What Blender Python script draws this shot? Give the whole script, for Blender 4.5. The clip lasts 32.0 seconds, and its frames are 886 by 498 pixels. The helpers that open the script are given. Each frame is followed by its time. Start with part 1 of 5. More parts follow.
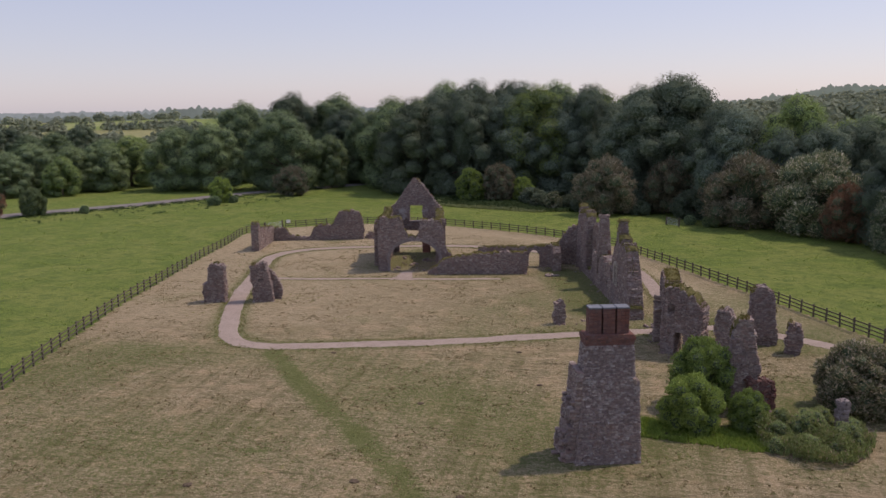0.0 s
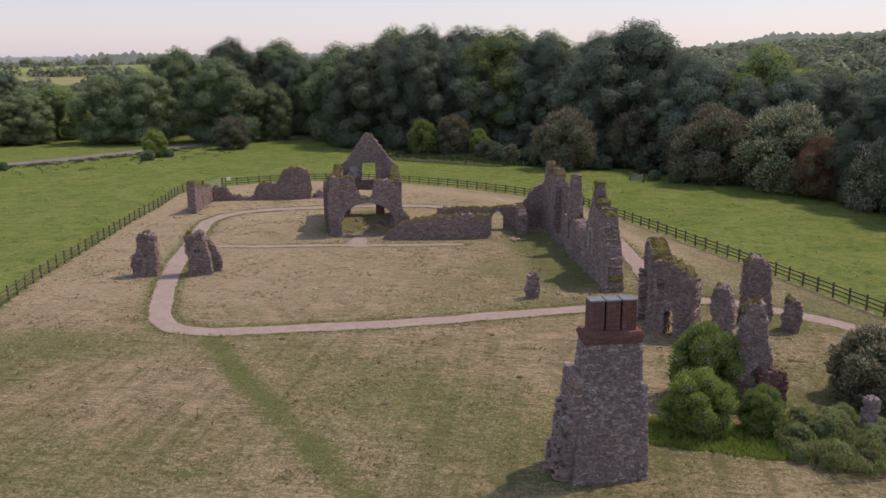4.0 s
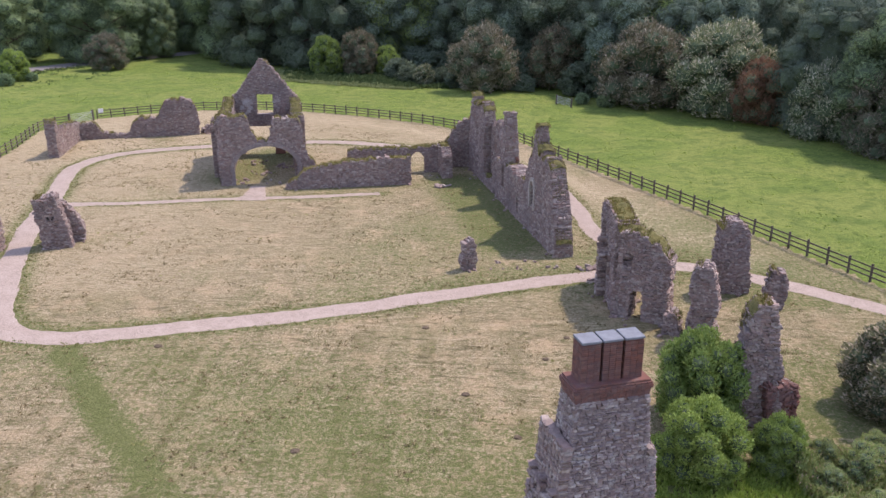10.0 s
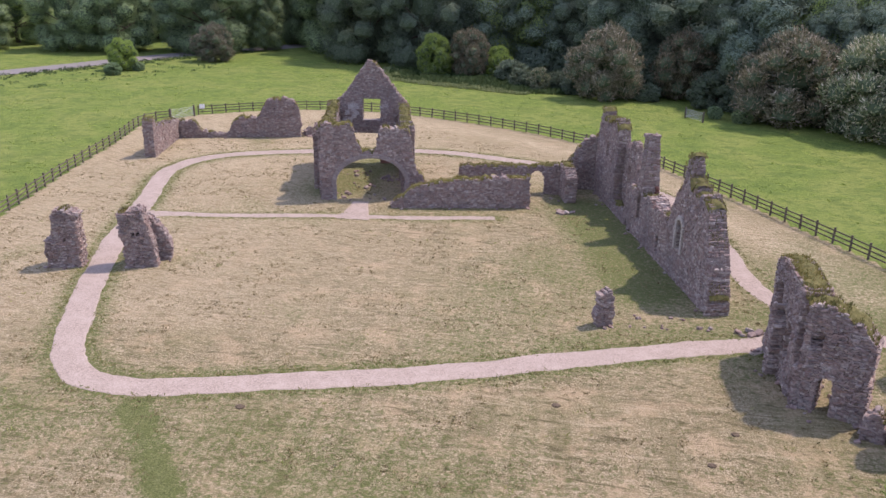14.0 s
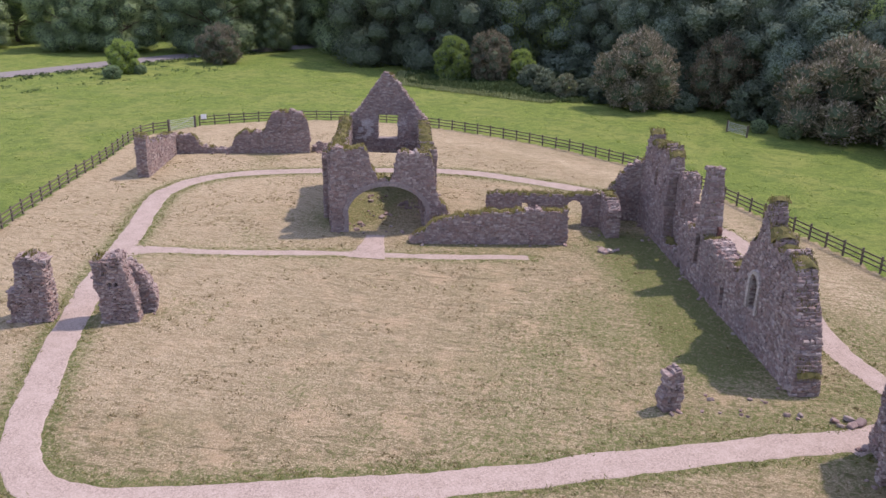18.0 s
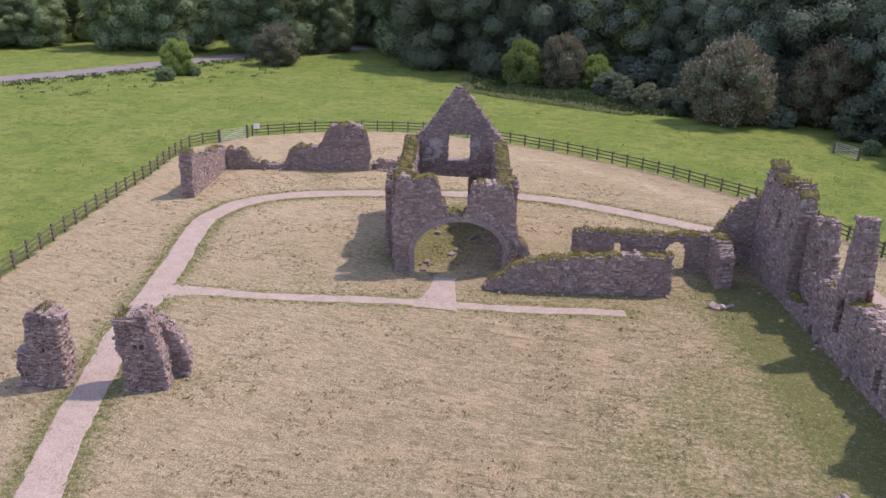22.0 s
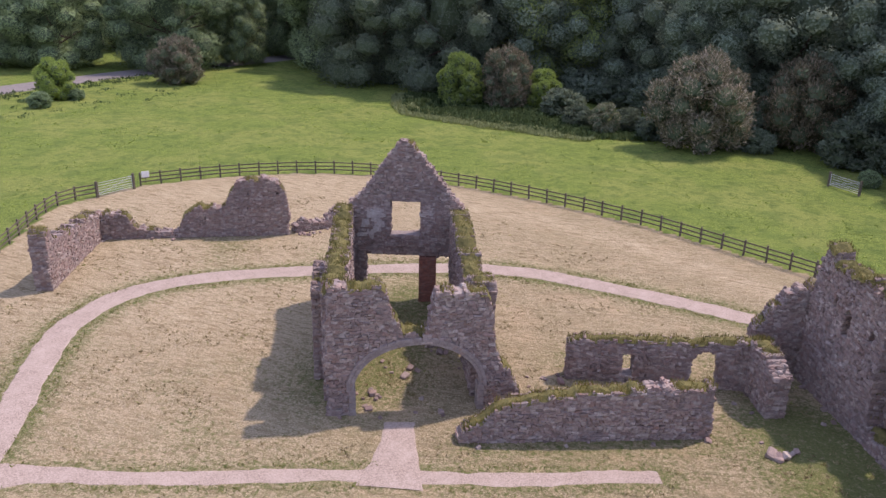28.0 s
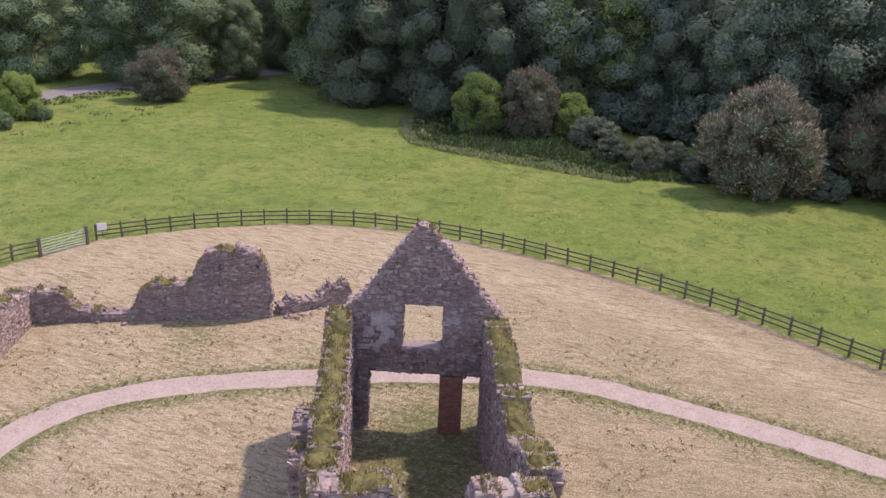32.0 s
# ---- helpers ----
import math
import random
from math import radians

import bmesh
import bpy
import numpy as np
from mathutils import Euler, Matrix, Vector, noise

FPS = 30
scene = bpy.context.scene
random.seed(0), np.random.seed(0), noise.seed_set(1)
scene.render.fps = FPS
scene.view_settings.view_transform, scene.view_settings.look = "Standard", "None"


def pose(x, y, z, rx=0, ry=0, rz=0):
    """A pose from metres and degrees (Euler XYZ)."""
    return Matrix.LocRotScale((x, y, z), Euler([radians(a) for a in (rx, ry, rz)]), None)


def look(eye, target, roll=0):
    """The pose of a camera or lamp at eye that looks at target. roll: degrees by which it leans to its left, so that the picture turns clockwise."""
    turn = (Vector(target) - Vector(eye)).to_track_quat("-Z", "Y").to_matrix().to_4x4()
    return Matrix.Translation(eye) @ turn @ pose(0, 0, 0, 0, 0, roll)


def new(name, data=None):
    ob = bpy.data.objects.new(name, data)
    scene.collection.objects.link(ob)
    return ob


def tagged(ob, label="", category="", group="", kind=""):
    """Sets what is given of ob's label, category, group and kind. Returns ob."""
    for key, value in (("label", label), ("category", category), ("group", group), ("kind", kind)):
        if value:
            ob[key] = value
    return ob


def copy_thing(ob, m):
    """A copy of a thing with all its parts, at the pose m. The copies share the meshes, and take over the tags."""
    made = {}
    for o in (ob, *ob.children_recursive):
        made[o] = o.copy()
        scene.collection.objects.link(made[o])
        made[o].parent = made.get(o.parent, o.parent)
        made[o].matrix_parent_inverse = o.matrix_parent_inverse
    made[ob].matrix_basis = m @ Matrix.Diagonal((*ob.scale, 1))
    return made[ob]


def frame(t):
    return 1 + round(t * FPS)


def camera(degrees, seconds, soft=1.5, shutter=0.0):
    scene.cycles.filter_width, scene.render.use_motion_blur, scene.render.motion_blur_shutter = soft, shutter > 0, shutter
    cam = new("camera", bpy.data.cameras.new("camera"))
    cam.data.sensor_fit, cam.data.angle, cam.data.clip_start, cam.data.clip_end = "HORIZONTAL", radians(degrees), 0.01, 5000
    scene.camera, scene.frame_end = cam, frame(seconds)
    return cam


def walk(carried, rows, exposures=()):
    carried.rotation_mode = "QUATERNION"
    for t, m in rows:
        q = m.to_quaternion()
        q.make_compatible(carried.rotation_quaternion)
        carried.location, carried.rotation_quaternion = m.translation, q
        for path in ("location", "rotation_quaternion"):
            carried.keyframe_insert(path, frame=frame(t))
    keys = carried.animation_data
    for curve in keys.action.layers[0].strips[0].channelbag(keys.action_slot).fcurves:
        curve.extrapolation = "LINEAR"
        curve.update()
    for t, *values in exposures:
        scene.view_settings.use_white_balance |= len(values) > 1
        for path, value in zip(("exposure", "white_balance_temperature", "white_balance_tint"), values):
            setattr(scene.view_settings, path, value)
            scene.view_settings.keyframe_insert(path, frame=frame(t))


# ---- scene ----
cam = camera(57.0, 32.0)
PATH = [
    (0, (27.484, -93.856, 18.794), (27.0740, -91.9270, 18.4610), -0.5),
    (0.5, (27.204, -93.131, 18.816), (26.8470, -91.1910, 18.4860), -0.6),
    (1, (26.949, -92.411, 18.840), (26.6290, -90.4640, 18.5130), -0.5),
    (1.5, (26.680, -91.668, 18.870), (26.3980, -89.7150, 18.5430), -0.6),
    (2, (26.389, -90.842, 18.889), (26.1070, -88.8890, 18.5640), -0.6),
    (2.5, (26.055, -89.858, 18.906), (25.7710, -87.9050, 18.5820), -0.6),
    (4.5, (24.381, -85.121, 19.059), (24.1040, -83.2210, 18.5010), -0.2),
    (5, (24.093, -83.945, 19.093), (23.8157, -82.0771, 18.4357), -0.2),
    (5.5, (23.939, -82.797, 19.138), (23.6832, -80.9328, 18.4601), -0.1),
    (6, (23.866, -81.686, 19.192), (23.7307, -79.8087, 18.5159), -0.4),
    (6.5, (23.741, -80.568, 19.258), (23.7392, -78.6860, 18.5821), -0.7),
    (7, (23.552, -79.506, 19.336), (23.5707, -77.6234, 18.6618), -0.7),
    (7.5, (23.347, -78.528, 19.428), (23.3716, -76.6442, 18.7555), -0.6),
    (8, (23.148, -77.606, 19.524), (23.1740, -75.7221, 18.8537), -0.4),
    (8.5, (22.986, -76.737, 19.619), (23.0109, -74.8530, 18.9488), -0.4),
    (9, (22.830, -75.900, 19.716), (22.8547, -74.0151, 19.0466), -0.3),
    (9.5, (22.665, -75.092, 19.796), (22.6851, -73.2079, 19.1264), -0.2),
    (10, (22.507, -74.313, 19.850), (22.4580, -72.4288, 19.1800), 0),
    (10.5, (22.322, -73.461, 19.891), (22.2641, -71.5774, 19.2231), 0.2),
    (11, (22.067, -72.500, 19.921), (22.0139, -70.6159, 19.2517), 0.2),
    (11.5, (21.698, -71.421, 19.920), (21.5837, -69.5406, 19.2507), 0.4),
    (12, (21.317, -70.285, 19.903), (21.1991, -68.4046, 19.2325), 0.6),
    (12.5, (20.881, -69.081, 19.877), (20.6782, -67.2095, 19.2037), 0.9),
    (13, (20.464, -67.926, 19.851), (20.2484, -66.0568, 19.1725), 0.9),
    (13.5, (20.084, -66.855, 19.839), (19.8295, -64.9925, 19.1575), 1),
    (14, (19.742, -65.876, 19.841), (19.4765, -64.0142, 19.1585), 1.1),
    (14.5, (19.418, -64.918, 19.862), (19.1676, -63.0553, 19.1786), 1),
    (16.5, (18.138, -60.897, 20.128), (17.9174, -59.0330, 19.4395), 1.2),
    (17, (17.855, -59.796, 20.176), (17.6354, -57.9316, 19.4853), 1.1),
    (17.5, (17.604, -58.627, 20.225), (17.3233, -56.7716, 19.5320), 1.3),
    (18, (17.362, -57.472, 20.279), (17.0718, -55.6190, 19.5842), 1.3),
    (18.5, (17.115, -56.368, 20.341), (16.8319, -54.5150, 19.6447), 1.3),
    (19, (16.854, -55.281, 20.399), (16.5393, -53.4331, 19.7006), 1.3),
    (19.5, (16.520, -54.211, 20.442), (16.1982, -52.3657, 19.7420), 1.3),
    (20, (16.099, -53.167, 20.463), (15.7935, -51.3180, 19.7626), 1.3),
    (20.5, (15.592, -52.105, 20.455), (15.2612, -50.2615, 19.7531), 1.4),
    (21, (15.043, -51.037, 20.422), (14.5494, -49.2324, 19.7163), 1.3),
    (21.5, (14.526, -50.020, 20.382), (13.9948, -48.2261, 19.6748), 1.4),
    (22, (14.064, -49.079, 20.339), (13.6513, -47.2533, 19.6333), 1.5),
    (22.5, (13.642, -48.175, 20.297), (13.3672, -46.3224, 19.5948), 1.5),
    (23, (13.228, -47.263, 20.265), (12.9656, -45.4084, 19.5638), 1.5),
    (23.5, (12.801, -46.302, 20.240), (12.5474, -44.4460, 19.5399), 1.5),
    (24, (12.372, -45.253, 20.223), (12.1296, -43.3949, 19.5239), 1.6),
    (24.5, (11.945, -44.047, 20.247), (11.7088, -42.1897, 19.5456), 1.6),
    (26.5, (10.316, -38.144, 20.780), (10.0886, -36.2919, 20.0604), 1.3),
    (27, (9.964, -36.606, 20.847), (9.7371, -34.7529, 20.1303), 1.3),
    (27.5, (9.644, -35.032, 20.907), (9.4145, -33.1779, 20.1920), 1.3),
    (28, (9.325, -33.464, 20.976), (9.0921, -31.6099, 20.2632), 1.4),
    (28.5, (8.992, -31.905, 21.056), (8.7550, -30.0506, 20.3453), 1.4),
    (29, (8.647, -30.346, 21.136), (8.4090, -28.4910, 20.4270), 1.4),
    (29.5, (8.292, -28.735, 21.209), (8.0530, -26.8800, 20.5010), 1.5),
    (30, (7.909, -27.053, 21.267), (7.6710, -25.1970, 20.5600), 1.6),
    (30.5, (7.509, -25.324, 21.304), (7.2710, -23.4690, 20.5950), 1.6),
    (31, (7.085, -23.602, 21.317), (6.8450, -21.7480, 20.6070), 1.8),
    (31.5, (6.634, -21.864, 21.323), (6.3940, -20.0100, 20.6120), 1.9),
    (32, (6.186, -20.134, 21.325), (5.9490, -18.2790, 20.6150), 2.3),
]
EXPOSURES = [(0.0, -0.38, 7350, 26), (2.5, -0.33, 7350, 26), (4.5, -0.1, 7550, 26), (6.0, 0.25, 7400, 26), (7.5, 0.54, 6950, 24), (9.0, 0.65, 6800, 24), (13.0, 0.64, 6800, 26), (20.0, 0.53, 6820, 29), (24.0, 0.5, 6860, 29), (32.0, 0.6, 7000, 32)]
walk(cam, [(t, look(eye, target, roll)) for t, eye, target, roll in PATH], EXPOSURES)

# ---- light ----
SUN_AZ, SUN_EL = radians(37), radians(57.5)
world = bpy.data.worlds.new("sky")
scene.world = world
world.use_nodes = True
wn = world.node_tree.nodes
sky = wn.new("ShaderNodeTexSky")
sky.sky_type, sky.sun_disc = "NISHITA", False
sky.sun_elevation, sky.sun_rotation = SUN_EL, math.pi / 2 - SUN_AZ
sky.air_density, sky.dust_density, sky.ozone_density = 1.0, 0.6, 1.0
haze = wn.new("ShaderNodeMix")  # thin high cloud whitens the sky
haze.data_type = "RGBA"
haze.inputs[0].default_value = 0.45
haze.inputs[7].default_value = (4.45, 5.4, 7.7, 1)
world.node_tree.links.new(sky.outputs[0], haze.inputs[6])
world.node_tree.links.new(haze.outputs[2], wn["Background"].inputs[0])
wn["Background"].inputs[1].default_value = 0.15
sun_data = bpy.data.lights.new("sun", "SUN")
sun_data.energy, sun_data.angle, sun_data.color = 2.9, radians(2.0), (1.0, 0.92, 0.80)
sun = new("sun", sun_data)
sun.matrix_world = look((60 * math.cos(SUN_AZ), 60 * math.sin(SUN_AZ), 60 * math.tan(SUN_EL)), (0, 0, 0))


# ---- materials ----
class Nodes:
    """A small builder for one node material."""

    def __init__(self, name, rough=0.9, spec=0.2):
        self.m = bpy.data.materials.new(name)
        self.m.use_nodes = True
        self.t = self.m.node_tree
        self.bsdf = self.t.nodes["Principled BSDF"]
        self.bsdf.inputs["Roughness"].default_value = rough
        self.bsdf.inputs["Specular IOR Level"].default_value = spec

    def add(self, kind, **values):
        n = self.t.nodes.new("ShaderNode" + kind)
        for k, v in values.items():
            if k in n.inputs:
                n.inputs[k].default_value = v
        return n

    def link(self, a, b):
        self.t.links.new(a, b)

    def coords(self, local=False):
        return self.add("TexCoord").outputs["Object"] if local else self.add("NewGeometry").outputs["Position"]

    def noise(self, at, scale, detail=4.0, rough=0.55, warp=0.0):
        n = self.add("TexNoise", Scale=scale, Detail=detail, Roughness=rough, Distortion=warp)
        self.link(at, n.inputs["Vector"])
        return n.outputs["Fac"]

    def ramp(self, fac, *stops):
        n = self.add("ValToRGB")
        e = n.color_ramp.elements
        while len(e) < len(stops):
            e.new(0.5)
        for k, (p, c) in zip(e, stops):
            k.position, k.color = p, (*c, 1)
        self.link(fac, n.inputs[0])
        return n.outputs[0]

    def span(self, fac, a, b, c=0.0, d=1.0):
        n = self.add("MapRange")
        for k, v in zip((1, 2, 3, 4), (a, b, c, d)):
            n.inputs[k].default_value = v
        self.link(fac, n.inputs[0])
        return n.outputs[0]

    def mix(self, fac, a, b, mode="MIX"):
        n = self.t.nodes.new("ShaderNodeMix")
        n.data_type, n.blend_type = "RGBA", mode
        for k, v in ((0, fac), (6, a), (7, b)):
            if isinstance(v, (int, float)):
                n.inputs[k].default_value = v
            elif isinstance(v, tuple):
                n.inputs[k].default_value = (*v, 1)
            else:
                self.link(v, n.inputs[k])
        return n.outputs[2]

    def math(self, op, a, b):
        n = self.t.nodes.new("ShaderNodeMath")
        n.operation = op
        for k, v in ((0, a), (1, b)):
            if isinstance(v, (int, float)):
                n.inputs[k].default_value = v
            else:
                self.link(v, n.inputs[k])
        return n.outputs[0]

    def attr(self, name):
        n = self.t.nodes.new("ShaderNodeAttribute")
        n.attribute_name = name
        return n.outputs["Fac"]

    def bump(self, height, strength, distance):
        n = self.add("Bump", Strength=strength, Distance=distance)
        self.link(height, n.inputs["Height"])
        self.link(n.outputs[0], self.bsdf.inputs["Normal"])

    def done(self, colour):
        if isinstance(colour, tuple):
            self.bsdf.inputs["Base Color"].default_value = (*colour, 1)
        else:
            self.link(colour, self.bsdf.inputs["Base Color"])
        return self.m


def stone_material(name, tints, lichen=0.35, island=True):
    k = Nodes(name, 0.92)
    at = k.coords()
    pick = k.add("NewGeometry").outputs["Random Per Island"] if island else k.add("ObjectInfo").outputs["Random"]
    base = k.ramp(pick, *[(i / (len(tints) - 1), c) for i, c in enumerate(tints)])
    grain = k.noise(at, 7.0, 6, 0.7)
    base = k.mix(k.span(grain, 0.3, 0.75), k.mix(0.65, base, (0.085, 0.07, 0.075)), base)
    spots = k.span(k.noise(at, 2.3, 5, 0.65), 0.54, 0.66)
    base = k.mix(k.math("MULTIPLY", spots, lichen), base, (0.42, 0.40, 0.38))
    stain = k.span(k.noise(at, 0.35, 3), 0.45, 0.7)
    base = k.mix(k.math("MULTIPLY", stain, 0.4), base, (0.15, 0.125, 0.13))
    k.bump(grain, 0.6, 0.03)
    return k.done(base)


RUBBLE = [(0.23, 0.17, 0.15), (0.37, 0.285, 0.25), (0.31, 0.21, 0.18), (0.45, 0.365, 0.32), (0.34, 0.22, 0.185), (0.58, 0.50, 0.445), (0.25, 0.19, 0.175)]
mat_stone = stone_material("rubble_stone", RUBBLE)
mat_stone_one = stone_material("loose_rubble_stone", RUBBLE, 0.35, False)
mat_chimney = stone_material("chimney_stone", [(0.22, 0.17, 0.16), (0.36, 0.29, 0.265), (0.28, 0.205, 0.19), (0.50, 0.42, 0.385), (0.32, 0.225, 0.20), (0.68, 0.61, 0.56), (0.26, 0.20, 0.19)], 0.75)
mat_core = stone_material("rubble_core", [(0.33, 0.28, 0.255), (0.41, 0.355, 0.325), (0.37, 0.315, 0.29)], 0.2)
mat_brick = stone_material("red_brick", [(0.20, 0.075, 0.05), (0.27, 0.105, 0.07), (0.15, 0.06, 0.045), (0.30, 0.14, 0.10)], 0.12)
mat_brick_one = stone_material("single_red_brick", [(0.20, 0.075, 0.05), (0.27, 0.105, 0.07), (0.15, 0.06, 0.045), (0.30, 0.14, 0.10)], 0.12, False)
mat_ashlar = stone_material("dressed_stone", [(0.30, 0.25, 0.24), (0.36, 0.31, 0.29), (0.26, 0.22, 0.21)], 0.3)
mat_pale = stone_material("pale_dressed_stone", [(0.50, 0.45, 0.39), (0.60, 0.54, 0.47), (0.54, 0.48, 0.42)], 0.4, False)
mat_plaster = stone_material("old_plaster", [(0.52, 0.475, 0.44), (0.58, 0.53, 0.49)], 0.5)


def plain_noise(name, a, b, scale, rough=0.8, spec=0.2, depth=0.02, local=False):
    k = Nodes(name, rough, spec)
    at = k.coords(local)
    n = k.noise(at, scale, 6, 0.65)
    k.bump(n, 0.5, depth)
    return k.done(k.ramp(n, (0.3, a), (0.7, b)))


mat_slab = plain_noise("lead_slab", (0.13, 0.145, 0.17), (0.20, 0.22, 0.25), 3.0, 0.75, 0.3)
mat_wood = plain_noise("weathered_fence_wood", (0.075, 0.064, 0.050), (0.17, 0.145, 0.115), 6.0)
mat_metal = plain_noise("galvanised_steel", (0.34, 0.36, 0.38), (0.48, 0.50, 0.52), 8.0, 0.45, 0.5)
mat_sign = plain_noise("white_sign", (0.72, 0.72, 0.70), (0.80, 0.80, 0.78), 5.0, 0.5)
mat_bark = plain_noise("bark", (0.06, 0.045, 0.035), (0.13, 0.10, 0.08), 5.0)
mat_asphalt = plain_noise("asphalt", (0.16, 0.15, 0.15), (0.24, 0.22, 0.215), 1.5)


def path_material():
    k = Nodes("gravel_path", 0.95, 0.1)
    at = k.coords()
    fine, wide = k.noise(at, 14.0, 6, 0.75), k.noise(at, 0.9, 4, 0.6)
    c = k.ramp(fine, (0.36, (0.20, 0.16, 0.135)), (0.52, (0.34, 0.28, 0.24)), (0.68, (0.46, 0.39, 0.345)))
    c = k.mix(k.math("MULTIPLY", k.span(wide, 0.45, 0.75), 0.5), c, (0.44, 0.37, 0.325))
    k.bump(fine, 0.5, 0.02)
    return k.done(c)


mat_path = path_material()


def leaf_material(name, tones, flower=None, share=0.0, thin=0.3):
    k = Nodes(name, 0.8, 0.12)
    pick = k.add("NewGeometry").outputs["Random Per Island"]
    c = k.ramp(pick, *[(i / (len(tones) - 1), v) for i, v in enumerate(tones)])
    if flower:
        c = k.mix(k.span(pick, 1 - share, 1 - share + 0.02), c, flower)
    own = k.add("ObjectInfo").outputs["Random"]
    c = k.mix(k.span(own, 0, 1, 0.0, 0.45), c, k.mix(1.0, c, (1.0, 0.86, 0.62), "MULTIPLY"))
    tone = k.span(k.math("FRACT", k.math("MULTIPLY", own, 7.3), 0.0), 0, 1, 0.76, 1.3)
    hue = k.add("HueSaturation")
    k.link(tone, hue.inputs["Value"])
    k.link(c, hue.inputs["Color"])
    c = hue.outputs[0]
    k.link(c, k.bsdf.inputs["Base Color"])
    glow = k.add("BsdfTranslucent")
    k.link(c, glow.inputs["Color"])
    both = k.add("MixShader", Fac=thin)
    k.link(k.bsdf.outputs[0], both.inputs[1])
    k.link(glow.outputs[0], both.inputs[2])
    k.link(both.outputs[0], k.t.nodes["Material Output"].inputs["Surface"])
    return k.m


mat_leaf = leaf_material("oak_leaves", [(0.135, 0.205, 0.12), (0.185, 0.265, 0.145), (0.25, 0.34, 0.18)], thin=0.24)
mat_leaf_fresh = leaf_material("sunlit_oak_leaves", [(0.14, 0.22, 0.08), (0.21, 0.30, 0.11), (0.30, 0.39, 0.15)])
mat_leaf_dark = leaf_material("dark_leaves", [(0.11, 0.16, 0.13), (0.145, 0.20, 0.155), (0.195, 0.255, 0.19)], thin=0.24)
mat_leaf_light = leaf_material("fresh_leaves", [(0.15, 0.24, 0.07), (0.22, 0.325, 0.10), (0.32, 0.43, 0.14)])
mat_leaf_grey = leaf_material("blossoming_hawthorn", [(0.125, 0.135, 0.095), (0.175, 0.175, 0.125), (0.245, 0.23, 0.17)], (0.36, 0.32, 0.265), 0.24, 0.16)
mat_leaf_white = leaf_material("white_hawthorn", [(0.13, 0.18, 0.105), (0.19, 0.235, 0.145), (0.28, 0.305, 0.22)], (0.50, 0.48, 0.41), 0.24, 0.18)
mat_leaf_faded = leaf_material("fading_blossom", [(0.17, 0.20, 0.115), (0.25, 0.27, 0.15), (0.35, 0.34, 0.20)], (0.62, 0.54, 0.42), 0.34)
# leaf tones greyed and lightened to paint haze over the far woods
mat_leaf_hazed = leaf_material("hazed_distant_leaves", [(0.17, 0.21, 0.16), (0.22, 0.265, 0.195), (0.29, 0.33, 0.25)])
mat_leaf_red = leaf_material("copper_leaves", [(0.16, 0.105, 0.075), (0.23, 0.14, 0.10), (0.31, 0.20, 0.145)])
# filler green, darker than the leaves to paint the shade within a crown
mat_crown_shade = plain_noise("crown_inside", (0.07, 0.10, 0.06), (0.105, 0.145, 0.085), 1.2)
mat_bramble = leaf_material("bramble_leaves", [(0.21, 0.30, 0.12), (0.30, 0.39, 0.165), (0.40, 0.46, 0.22)], (0.36, 0.25, 0.21), 0.10)
mat_grass = leaf_material("rough_grass", [(0.14, 0.17, 0.055), (0.20, 0.22, 0.075), (0.30, 0.27, 0.12)])
mat_moss = leaf_material("wall_top_grass", [(0.12, 0.13, 0.045), (0.19, 0.185, 0.065), (0.31, 0.26, 0.12)])
mat_turf = plain_noise("wall_top_turf", (0.088, 0.088, 0.036), (0.19, 0.17, 0.07), 5.0, 0.95, 0.1, 0.05)
mat_lush = leaf_material("lush_grass", [(0.13, 0.215, 0.05), (0.18, 0.275, 0.062), (0.26, 0.35, 0.088)])


